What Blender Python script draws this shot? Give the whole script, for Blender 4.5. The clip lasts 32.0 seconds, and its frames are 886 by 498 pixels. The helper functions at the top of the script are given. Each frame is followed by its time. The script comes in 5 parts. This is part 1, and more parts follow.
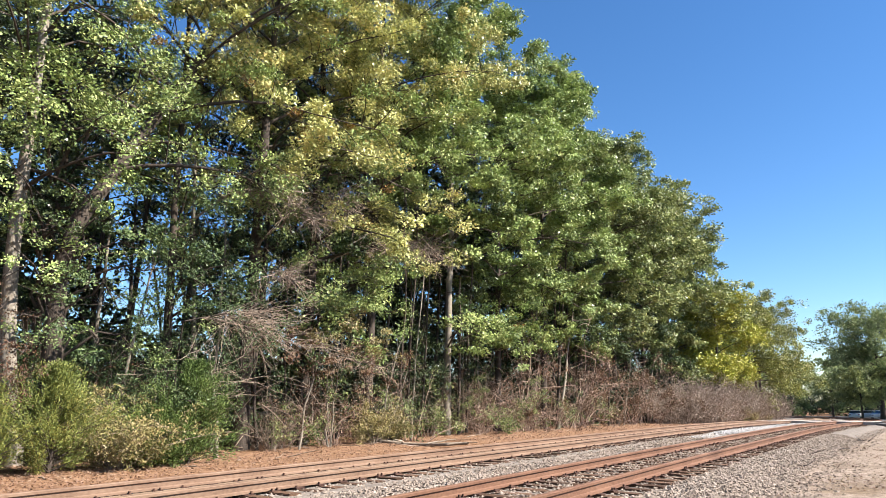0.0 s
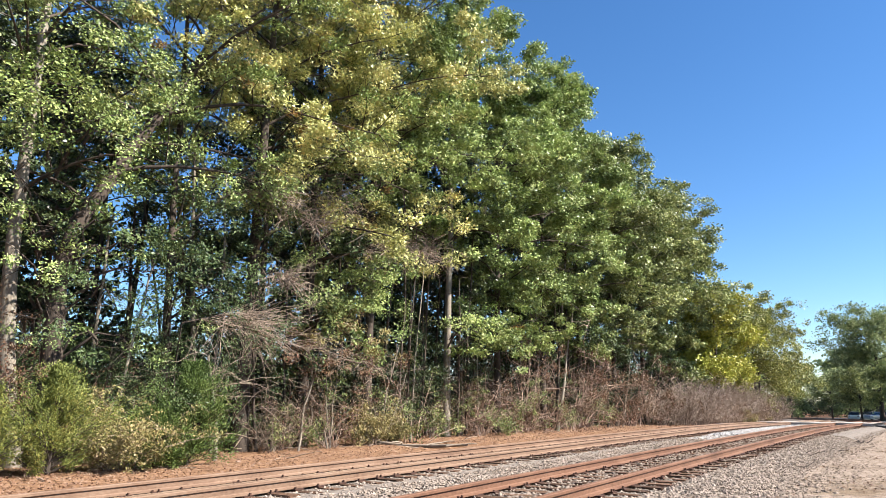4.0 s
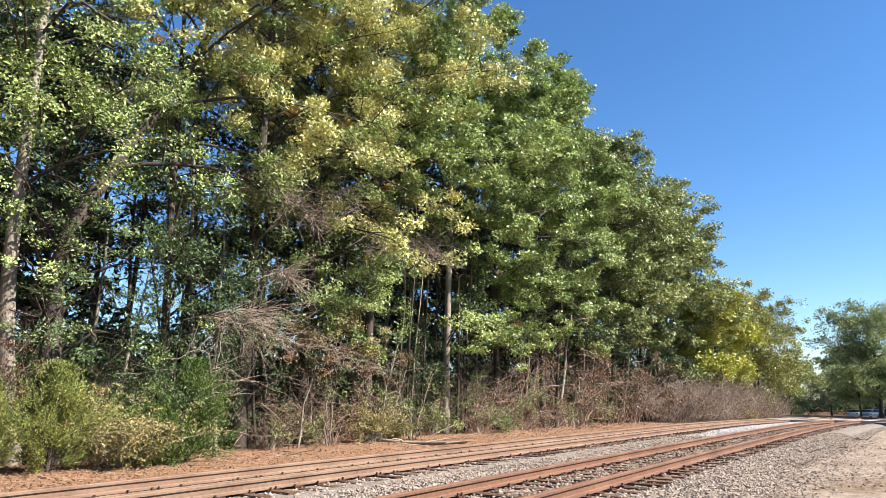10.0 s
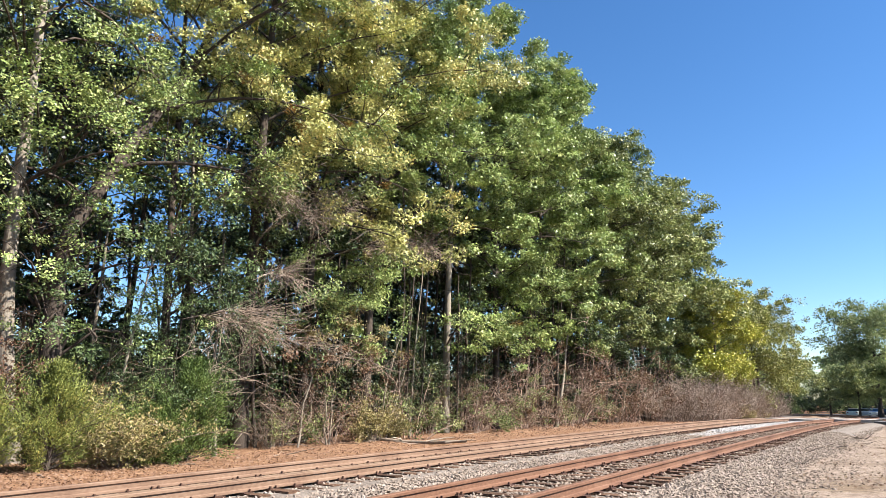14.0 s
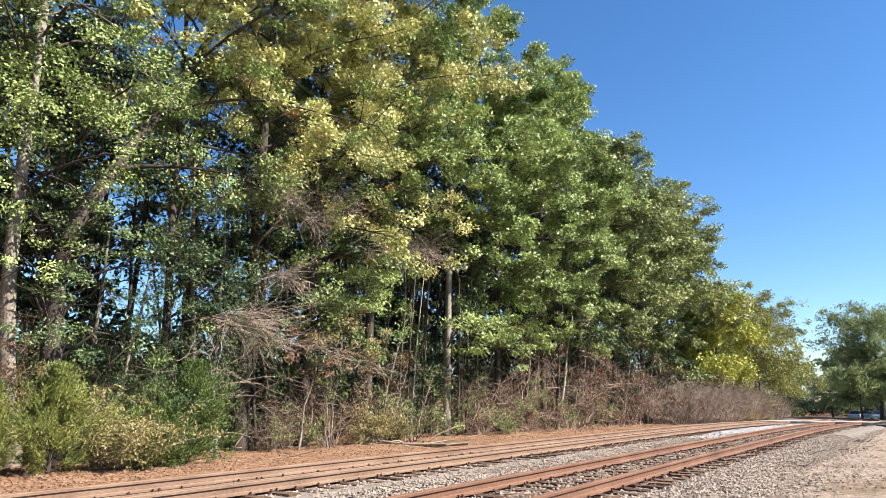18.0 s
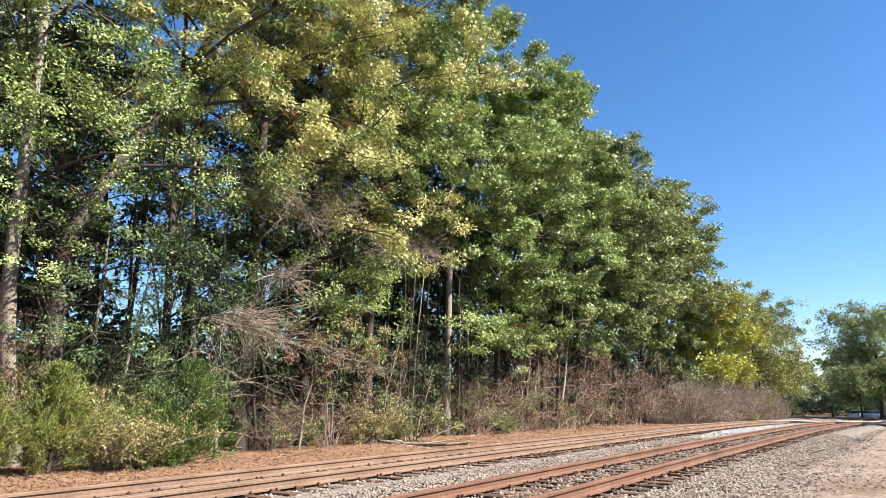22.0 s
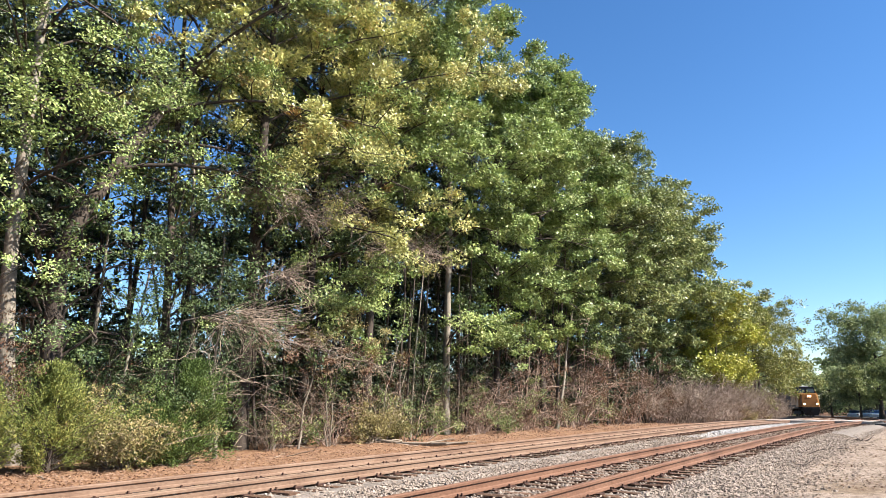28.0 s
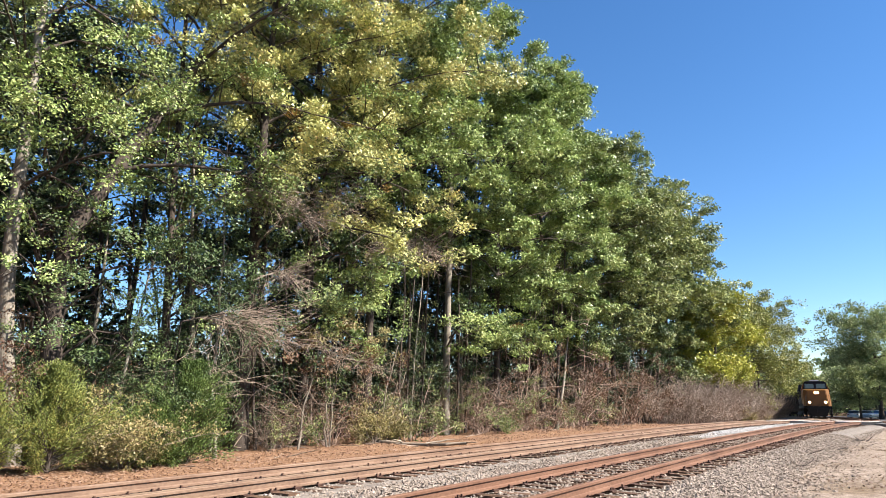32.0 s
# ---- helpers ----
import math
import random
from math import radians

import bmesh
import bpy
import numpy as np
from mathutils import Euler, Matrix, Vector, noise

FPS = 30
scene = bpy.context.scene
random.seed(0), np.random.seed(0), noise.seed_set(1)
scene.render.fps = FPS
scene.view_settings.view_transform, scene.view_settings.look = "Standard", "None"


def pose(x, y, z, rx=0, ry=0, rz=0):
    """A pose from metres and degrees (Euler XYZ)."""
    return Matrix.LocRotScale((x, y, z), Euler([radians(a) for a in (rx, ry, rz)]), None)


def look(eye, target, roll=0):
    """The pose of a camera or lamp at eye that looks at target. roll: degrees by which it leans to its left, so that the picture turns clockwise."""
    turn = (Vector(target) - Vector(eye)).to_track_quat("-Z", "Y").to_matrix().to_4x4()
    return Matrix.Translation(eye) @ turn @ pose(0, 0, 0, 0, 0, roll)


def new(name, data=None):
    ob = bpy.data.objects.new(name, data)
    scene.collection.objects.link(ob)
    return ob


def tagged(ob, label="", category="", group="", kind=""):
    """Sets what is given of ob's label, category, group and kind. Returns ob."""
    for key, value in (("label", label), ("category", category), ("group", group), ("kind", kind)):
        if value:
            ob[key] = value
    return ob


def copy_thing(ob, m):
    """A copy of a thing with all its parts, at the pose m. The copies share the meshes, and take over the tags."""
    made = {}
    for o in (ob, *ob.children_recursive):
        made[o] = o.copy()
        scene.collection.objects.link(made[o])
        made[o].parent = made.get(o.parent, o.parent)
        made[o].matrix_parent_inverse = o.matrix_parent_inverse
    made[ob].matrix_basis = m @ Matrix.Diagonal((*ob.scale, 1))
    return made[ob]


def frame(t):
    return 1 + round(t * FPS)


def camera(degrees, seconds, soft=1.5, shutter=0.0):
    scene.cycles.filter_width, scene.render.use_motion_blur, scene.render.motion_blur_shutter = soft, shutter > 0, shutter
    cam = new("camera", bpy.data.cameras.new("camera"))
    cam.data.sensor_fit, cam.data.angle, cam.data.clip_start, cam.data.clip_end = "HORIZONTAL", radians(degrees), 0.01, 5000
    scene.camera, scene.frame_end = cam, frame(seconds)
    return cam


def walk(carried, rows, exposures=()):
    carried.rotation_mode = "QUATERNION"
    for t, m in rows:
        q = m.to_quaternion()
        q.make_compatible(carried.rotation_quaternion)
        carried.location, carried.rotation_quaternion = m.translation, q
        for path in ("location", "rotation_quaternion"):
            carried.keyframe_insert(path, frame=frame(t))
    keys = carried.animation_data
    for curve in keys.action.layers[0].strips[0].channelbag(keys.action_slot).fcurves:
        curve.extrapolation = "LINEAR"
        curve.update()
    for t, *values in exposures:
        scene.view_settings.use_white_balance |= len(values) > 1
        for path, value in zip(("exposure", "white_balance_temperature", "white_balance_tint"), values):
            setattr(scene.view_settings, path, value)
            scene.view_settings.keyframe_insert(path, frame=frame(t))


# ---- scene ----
EYE = (0.0, 0.0, 1.228)
# seconds, turn to the left of the track, tilt: a hand-held camera on one spot
PATH = [
    (0, 33.813, 102.733), (0.5, 33.815, 102.752), (1, 33.819, 102.776), (1.5, 33.817, 102.810),
    (2, 33.800, 102.826), (2.5, 33.775, 102.832), (3, 33.762, 102.850), (3.5, 33.760, 102.875),
    (5.5, 33.745, 102.689), (6, 33.749, 102.676), (6.5, 33.768, 102.704), (7, 33.777, 102.719),
    (7.5, 33.766, 102.704), (8, 33.749, 102.678), (8.5, 33.738, 102.657), (9, 33.730, 102.650),
    (9.5, 33.723, 102.644), (10, 33.717, 102.633), (10.5, 33.713, 102.622), (11, 33.710, 102.615),
    (11.5, 33.712, 102.606), (12, 33.723, 102.611), (12.5, 33.729, 102.634), (13, 33.714, 102.635),
    (13.5, 33.693, 102.606), (14, 33.688, 102.563), (14.5, 33.693, 102.519), (16.5, 33.746, 102.719),
    (17, 33.754, 102.696), (17.5, 33.768, 102.724), (18, 33.776, 102.771), (18.5, 33.776, 102.789),
    (19, 33.774, 102.784), (19.5, 33.770, 102.778), (20, 33.765, 102.773), (20.5, 33.753, 102.758),
    (21, 33.750, 102.747), (21.5, 33.763, 102.743), (22, 33.772, 102.741), (22.5, 33.769, 102.728),
    (23, 33.767, 102.700), (23.5, 33.770, 102.682), (24, 33.759, 102.663), (24.5, 33.738, 102.626),
    (25, 33.738, 102.595), (25.5, 33.753, 102.586), (27.5, 33.745, 102.704), (28, 33.736, 102.696),
    (28.5, 33.738, 102.719), (29, 33.742, 102.743), (29.5, 33.740, 102.754), (30, 33.739, 102.745),
    (30.5, 33.741, 102.733), (31, 33.735, 102.735), (31.5, 33.724, 102.735), (32, 33.715, 102.733),
]
cam = camera(67, 32.0, soft=0.6)
walk(cam, [(t, pose(*EYE, rx, 0, rz)) for t, rz, rx in PATH], exposures=[(0, 1.89, 6300, 13), (32, 1.89, 6300, 13)])

# ---- daylight ----
SUN_TURN, SUN_UP = radians(74), radians(43)
world = bpy.data.worlds.new("sky")
scene.world = world
world.use_nodes = True
wn, wl = world.node_tree.nodes, world.node_tree.links
sky = wn.new("ShaderNodeTexSky")
sky.sky_type, sky.sun_disc = "NISHITA", False
sky.sun_elevation, sky.sun_rotation = SUN_UP, SUN_TURN
sky.altitude, sky.air_density, sky.dust_density, sky.ozone_density = 300, 1.0, 0.0, 4.0
clear_air = wn.new("ShaderNodeHueSaturation")
clear_air.inputs["Saturation"].default_value = 1.18
wl.new(sky.outputs[0], clear_air.inputs["Color"])
wl.new(clear_air.outputs[0], wn["Background"].inputs[0])
wn["Background"].inputs[1].default_value = 0.054
sun_data = bpy.data.lights.new("sun", "SUN")
sun_data.energy, sun_data.angle, sun_data.color = 5.0, radians(0.5), (1.0, 0.93, 0.82)
sun_way = Vector((math.sin(SUN_TURN) * math.cos(SUN_UP), math.cos(SUN_TURN) * math.cos(SUN_UP), math.sin(SUN_UP)))
sun_ob = new("sun", sun_data)
sun_ob.matrix_world = look(sun_way * 60, (0, 0, 0))


# ---- materials ----
def nodes_of(name):
    m = bpy.data.materials.new(name)
    m.use_nodes = True
    nt = m.node_tree
    return m, nt.nodes, nt.links, nt.nodes["Principled BSDF"]


def ramp_of(n, cols):
    r = n.new("ShaderNodeValToRGB")
    el = r.color_ramp.elements
    while len(el) < len(cols):
        el.new(0.5)
    for i, c in enumerate(cols):
        el[i].position = i / max(1, len(cols) - 1)
        el[i].color = (*c, 1)
    return r


def surface(name, cols, scale=3.0, rough=0.85, bump=0.3, fine=40.0, metal=0.0, vary=0.0, island=False, spec=0.3, stretch=(1, 1, 1)):
    """Two scales of noise through a colour ramp, with relief; vary: light and dark from piece to piece."""
    m, n, l, b = nodes_of(name)
    tc = n.new("ShaderNodeTexCoord")
    mp = n.new("ShaderNodeMapping")
    mp.inputs["Scale"].default_value = stretch
    l.new(tc.outputs["Object"], mp.inputs[0])
    n1, n2 = n.new("ShaderNodeTexNoise"), n.new("ShaderNodeTexNoise")
    for nn, sc, de in ((n1, scale, 5), (n2, fine, 4)):
        nn.inputs["Scale"].default_value, nn.inputs["Detail"].default_value = sc, de
        l.new(mp.outputs[0], nn.inputs["Vector"])
    mix = n.new("ShaderNodeMix")
    mix.data_type = "FLOAT"
    mix.inputs[0].default_value = 0.45
    l.new(n1.outputs["Fac"], mix.inputs[2])
    l.new(n2.outputs["Fac"], mix.inputs[3])
    st = n.new("ShaderNodeMapRange")
    st.inputs[1].default_value, st.inputs[2].default_value = 0.3, 0.7
    l.new(mix.outputs[0], st.inputs[0])
    r = ramp_of(n, cols)
    l.new(st.outputs[0], r.inputs[0])
    out = r.outputs[0]
    if vary:
        rnd = n.new("ShaderNodeNewGeometry").outputs["Random Per Island"] if island else n.new("ShaderNodeObjectInfo").outputs["Random"]
        mr = n.new("ShaderNodeMapRange")
        mr.inputs[3].default_value, mr.inputs[4].default_value = 1 - vary, 1 + vary
        l.new(rnd, mr.inputs[0])
        hsv = n.new("ShaderNodeHueSaturation")
        l.new(mr.outputs[0], hsv.inputs["Value"])
        l.new(out, hsv.inputs["Color"])
        out = hsv.outputs[0]
    l.new(out, b.inputs["Base Color"])
    b.inputs["Roughness"].default_value, b.inputs["Metallic"].default_value = rough, metal
    b.inputs["Specular IOR Level"].default_value = spec
    if bump:
        bp = n.new("ShaderNodeBump")
        bp.inputs["Strength"].default_value, bp.inputs["Distance"].default_value = bump, 0.02
        l.new(n2.outputs["Fac"], bp.inputs["Height"])
        l.new(bp.outputs[0], b.inputs["Normal"])
    return m


def leaf_mat(name, cols, through_light=0.16, rough=0.42):
    """Leaves: every leaf takes its own colour from the row; light shines through."""
    m, n, l, b = nodes_of(name)
    geo = n.new("ShaderNodeNewGeometry")
    r = ramp_of(n, cols)
    tc = n.new("ShaderNodeTexCoord")
    big = n.new("ShaderNodeTexNoise")
    big.inputs["Scale"].default_value, big.inputs["Detail"].default_value = 0.55, 2
    l.new(tc.outputs["Object"], big.inputs["Vector"])
    add = n.new("ShaderNodeMath")
    add.operation = "MULTIPLY_ADD"
    add.inputs[1].default_value = 0.62
    l.new(geo.outputs["Random Per Island"], add.inputs[0])
    st = n.new("ShaderNodeMapRange")
    st.inputs[1].default_value, st.inputs[2].default_value = 0.32, 0.68
    st.inputs[3].default_value, st.inputs[4].default_value = 0.0, 0.38
    l.new(big.outputs["Fac"], st.inputs[0])
    l.new(st.outputs[0], add.inputs[2])
    l.new(add.outputs[0], r.inputs[0])
    info = n.new("ShaderNodeObjectInfo")
    mr = n.new("ShaderNodeMapRange")
    mr.inputs[3].default_value, mr.inputs[4].default_value = 0.82, 1.18
    l.new(info.outputs["Random"], mr.inputs[0])
    hsv = n.new("ShaderNodeHueSaturation")
    l.new(mr.outputs[0], hsv.inputs["Value"])
    l.new(r.outputs[0], hsv.inputs["Color"])
    l.new(hsv.outputs[0], b.inputs["Base Color"])
    b.inputs["Roughness"].default_value = rough
    b.inputs["Specular IOR Level"].default_value = 0.3
    tr = n.new("ShaderNodeBsdfTranslucent")
    l.new(hsv.outputs[0], tr.inputs[0])
    mx = n.new("ShaderNodeMixShader")
    mx.inputs[0].default_value = through_light
    l.new(b.outputs[0], mx.inputs[1])
    l.new(tr.outputs[0], mx.inputs[2])
    l.new(mx.outputs[0], n["Material Output"].inputs[0])
    return m


def plain(name, col, rough=0.5, metal=0.0, spec=0.5, glow=0.0):
    m, n, l, b = nodes_of(name)
    b.inputs["Base Color"].default_value = (*col, 1)
    b.inputs["Roughness"].default_value, b.inputs["Metallic"].default_value = rough, metal
    b.inputs["Specular IOR Level"].default_value = spec
    if glow:
        b.inputs["Emission Color"].default_value = (*col, 1)
        b.inputs["Emission Strength"].default_value = glow
    return m


M = {
    "green": leaf_mat("oak_leaves", [(0.046, 0.077, 0.027), (0.107, 0.155, 0.046), (0.189, 0.258, 0.077), (0.309, 0.378, 0.136), (0.452, 0.476, 0.210)]),
    "fresh": leaf_mat("light_green_leaves", [(0.043, 0.071, 0.019), (0.103, 0.152, 0.039), (0.179, 0.239, 0.066), (0.272, 0.327, 0.107), (0.368, 0.384, 0.153)]),
    "olive": leaf_mat("turning_leaves", [(0.098, 0.113, 0.041), (0.237, 0.256, 0.086), (0.394, 0.406, 0.140), (0.539, 0.513, 0.201), (0.604, 0.433, 0.172)]),
    "moss": leaf_mat("olive_green_leaves", [(0.035, 0.052, 0.019), (0.089, 0.119, 0.040), (0.168, 0.204, 0.068), (0.267, 0.297, 0.108), (0.356, 0.367, 0.148)]),
    # dark evergreen green, lowered further so the colour carries some understorey shade
    "dark": leaf_mat("dark_shade_toned_leaves", [(0.017, 0.034, 0.015), (0.040, 0.067, 0.023), (0.079, 0.115, 0.040), (0.158, 0.200, 0.079)]),
    # near-black leaf colour: the inner wood's shade is put into the albedo
    "deep": leaf_mat("shade_tinted_leaves", [(0.010, 0.017, 0.008), (0.021, 0.033, 0.013), (0.038, 0.053, 0.021), (0.061, 0.076, 0.030)], 0.12),
    "yellow": leaf_mat("yellow_green_leaves", [(0.142, 0.173, 0.023), (0.247, 0.270, 0.037), (0.360, 0.361, 0.062), (0.462, 0.410, 0.095)]),
    "orange_leaf": leaf_mat("orange_autumn_leaves", [(0.146, 0.082, 0.023), (0.203, 0.111, 0.028), (0.240, 0.148, 0.037), (0.218, 0.181, 0.056)]),
    "gold": leaf_mat("golden_shrub_leaves", [(0.084, 0.083, 0.028), (0.184, 0.165, 0.057), (0.268, 0.222, 0.090), (0.296, 0.217, 0.142)]),
    "russet": leaf_mat("russet_leaves", [(0.057, 0.028, 0.017), (0.105, 0.049, 0.028), (0.153, 0.094, 0.050), (0.201, 0.155, 0.090)]),
    "brown": leaf_mat("dry_brown_leaves", [(0.062, 0.040, 0.024), (0.104, 0.064, 0.040), (0.152, 0.103, 0.066), (0.114, 0.099, 0.043)], 0.25),
    "cedar": leaf_mat("cedar_sprays", [(0.036, 0.055, 0.012), (0.098, 0.120, 0.027), (0.179, 0.196, 0.044), (0.296, 0.248, 0.072)], 0.2, 0.6),
    "cedar_dark": leaf_mat("dark_cedar_sprays", [(0.025, 0.049, 0.010), (0.066, 0.107, 0.023), (0.119, 0.173, 0.039), (0.196, 0.221, 0.061)], 0.2, 0.6),
    "thin": leaf_mat("dull_olive_leaves", [(0.066, 0.081, 0.020), (0.146, 0.161, 0.038), (0.230, 0.240, 0.060), (0.309, 0.300, 0.087)]),
    "drywood": surface("dull_brown_twigs", [(0.103, 0.073, 0.058), (0.247, 0.176, 0.137), (0.472, 0.350, 0.277)], 1.5, 0.95, 0.2, 9),
    "far": leaf_mat("distant_leaves", [(0.090, 0.124, 0.050), (0.137, 0.179, 0.070), (0.196, 0.233, 0.101), (0.265, 0.294, 0.151)], 0.3, 0.7),
    "litter": leaf_mat("fallen_leaves", [(0.108, 0.058, 0.036), (0.176, 0.102, 0.066), (0.230, 0.145, 0.099), (0.274, 0.198, 0.141)], 0.1, 0.7),
    "bark": surface("grey_brown_bark", [(0.024, 0.019, 0.015), (0.052, 0.040, 0.031), (0.085, 0.069, 0.055)], 2.0, 0.95, 0.8, 14, stretch=(3, 3, 0.6)),
    "pale": surface("pale_bark", [(0.101, 0.083, 0.061), (0.189, 0.164, 0.129), (0.265, 0.240, 0.196)], 1.6, 0.95, 0.7, 16, stretch=(2, 2, 0.7)),
    "twig": surface("weathered_twigs", [(0.114, 0.084, 0.062), (0.214, 0.167, 0.128), (0.316, 0.259, 0.204)], 3.0, 0.95, 0.2, 20),
    "brush": surface("bare_brush_twigs", [(0.134, 0.100, 0.078), (0.220, 0.172, 0.137), (0.301, 0.244, 0.199)], 0.8, 0.95, 0.0, 6),
    "rust": surface("rusty_rail_steel", [(0.081, 0.045, 0.028), (0.142, 0.088, 0.057), (0.190, 0.128, 0.088)], 2.0, 0.75, 0.25, 30, 0.1, stretch=(1, 0.5, 1)),
    "rust_red": surface("dark_rusty_rail_steel", [(0.062, 0.028, 0.015), (0.114, 0.056, 0.032), (0.161, 0.088, 0.053)], 2.0, 0.75, 0.25, 30, 0.1, stretch=(1, 0.5, 1)),
    "tie": surface("creosoted_tie_wood", [(0.026, 0.016, 0.011), (0.071, 0.042, 0.027), (0.160, 0.094, 0.061)], 4.0, 0.9, 0.7, 24, vary=0.4, spec=0.1, stretch=(0.5, 5, 3)),
    "spike": surface("rusty_spikes", [(0.024, 0.012, 0.008), (0.062, 0.028, 0.017)], 8.0, 0.85, 0.2, 50),
    "stone": surface("ballast_granite", [(0.138, 0.108, 0.086), (0.217, 0.177, 0.142), (0.285, 0.239, 0.200)], 3.0, 0.95, 0.3, 60, spec=0.1, vary=0.28, island=True),
    "newstone": surface("new_white_ballast", [(0.246, 0.237, 0.223), (0.332, 0.322, 0.308), (0.389, 0.384, 0.374)], 3.0, 0.85, 0.2, 60, vary=0.2, island=True),
    "bed": surface("ballast_bed_grit", [(0.062, 0.050, 0.040), (0.133, 0.111, 0.092), (0.209, 0.182, 0.156)], 9.0, 0.95, 1.0, 22),
    "soil": surface("sandy_soil", [(0.111, 0.071, 0.043), (0.181, 0.123, 0.079), (0.241, 0.175, 0.117)], 2.5, 0.95, 0.6, 26),
    "log": surface("barkless_log_wood", [(0.142, 0.109, 0.076), (0.228, 0.185, 0.137), (0.275, 0.237, 0.190)], 4, 0.85, 0.4, 20, stretch=(3, 3, 1)),
    "asphalt": surface("asphalt", [(0.048, 0.046, 0.046), (0.094, 0.094, 0.090)], 1.0, 0.9, 0.4, 40),
    "concrete": surface("crossing_concrete", [(0.162, 0.145, 0.129), (0.388, 0.362, 0.330)], 2.2, 0.95, 0.3, 30),
    "orange": surface("loco_yellow_paint", [(0.104, 0.041, 0.005), (0.143, 0.057, 0.006), (0.157, 0.066, 0.008)], 1.2, 0.45, 0.05, 18),
    "navy": plain("loco_navy_paint", (0.005, 0.006, 0.014), 0.6, 0.0, 0.2),
    "black": surface("grimy_black_steel", [(0.006, 0.006, 0.006), (0.017, 0.015, 0.014)], 2, 0.8, 0.2, 20),
    # base colour lifted towards blue to stand in for reflected sky
    "glass": plain("dark_glass", (0.021, 0.032, 0.049), 0.08, 0.0, 0.8),
    "roofgrey": plain("grey_roof_paint", (0.213, 0.213, 0.218), 0.5),
    "lamp": plain("lit_headlight", (1.0, 0.66, 0.30), 0.3, 0, 0.5, 1.3),
    "hopper": surface("hopper_car_paint", [(0.014, 0.013, 0.013), (0.036, 0.032, 0.029)], 0.7, 0.75, 0.2, 12),
    "carwhite": plain("white_car_paint", (0.70, 0.70, 0.69), 0.25),
    "cargrey": plain("silver_car_paint", (0.42, 0.42, 0.43), 0.3, 0.3),
    "cardark": plain("dark_car_paint", (0.019, 0.021, 0.028), 0.25),
    "carred": plain("red_car_paint", (0.142, 0.014, 0.014), 0.25),
    "rubber": plain("tyre_rubber", (0.009, 0.009, 0.009), 0.9),
    "kerbyellow": surface("yellow_kerb_paint", [(0.261, 0.199, 0.019), (0.332, 0.261, 0.028)], 3, 0.7, 0.2, 20),
    "whiteline": surface("worn_white_paint", [(0.261, 0.261, 0.251), (0.379, 0.379, 0.370)], 3, 0.8, 0.1, 20),
}


def ground_material():
    """Pale gravel on the lot, leaf litter under the trees, dusty soil between, with ragged borders."""
    m, n, l, b = nodes_of("gravel_and_leaf_litter")
    geo = n.new("ShaderNodeNewGeometry")
    sep = n.new("ShaderNodeSeparateXYZ")
    l.new(geo.outputs["Position"], sep.inputs[0])

    def noise_at(scale, detail=5):
        t = n.new("ShaderNodeTexNoise")
        t.inputs["Scale"].default_value, t.inputs["Detail"].default_value = scale, detail
        l.new(geo.outputs["Position"], t.inputs["Vector"])
        return t.outputs["Fac"]

    def spread(v, a, c):
        r = n.new("ShaderNodeMapRange")
        r.inputs[1].default_value, r.inputs[2].default_value = a, c
        l.new(v, r.inputs[0])
        return r.outputs[0]

    def mixed(fac, a, c):
        x = n.new("ShaderNodeMix")
        x.data_type = "RGBA"
        l.new(fac, x.inputs[0])
        l.new(a, x.inputs[6])
        l.new(c, x.inputs[7])
        return x.outputs[2]

    gravel, litter, soil = ramp_of(n, [(0.118, 0.088, 0.065), (0.199, 0.154, 0.117), (0.273, 0.221, 0.175)]), ramp_of(n, [(0.075, 0.036, 0.017), (0.181, 0.100, 0.055), (0.246, 0.152, 0.090)]), ramp_of(n, [(0.100, 0.071, 0.046), (0.181, 0.133, 0.088)])
    grain, mid, wide = noise_at(26), noise_at(5.5), noise_at(0.45, 4)
    g = n.new("ShaderNodeMath")
    g.operation = "ADD"
    l.new(grain, g.inputs[0])
    l.new(mid, g.inputs[1])
    for r in (gravel, litter):
        l.new(spread(g.outputs[0], 0.80, 1.20), r.inputs[0])
    l.new(spread(mid, 0.3, 0.7), soil.inputs[0])
    dirt = mixed(spread(wide, 0.52, 0.66), gravel.outputs[0], soil.outputs[0])
    edge = n.new("ShaderNodeMath")
    edge.operation = "MULTIPLY_ADD"
    edge.inputs[1].default_value = 3.0
    l.new(wide, edge.inputs[0])
    l.new(sep.outputs[0], edge.inputs[2])
    col = mixed(spread(edge.outputs[0], -9.0, -8.0), litter.outputs[0], dirt)
    l.new(col, b.inputs["Base Color"])
    b.inputs["Roughness"].default_value = 0.95
    b.inputs["Specular IOR Level"].default_value = 0.15
    bp = n.new("ShaderNodeBump")
    bp.inputs["Strength"].default_value, bp.inputs["Distance"].default_value = 0.8, 0.03
    l.new(g.outputs[0], bp.inputs["Height"])
    l.new(bp.outputs[0], b.inputs["Normal"])
    return m


M["ground"] = ground_material()


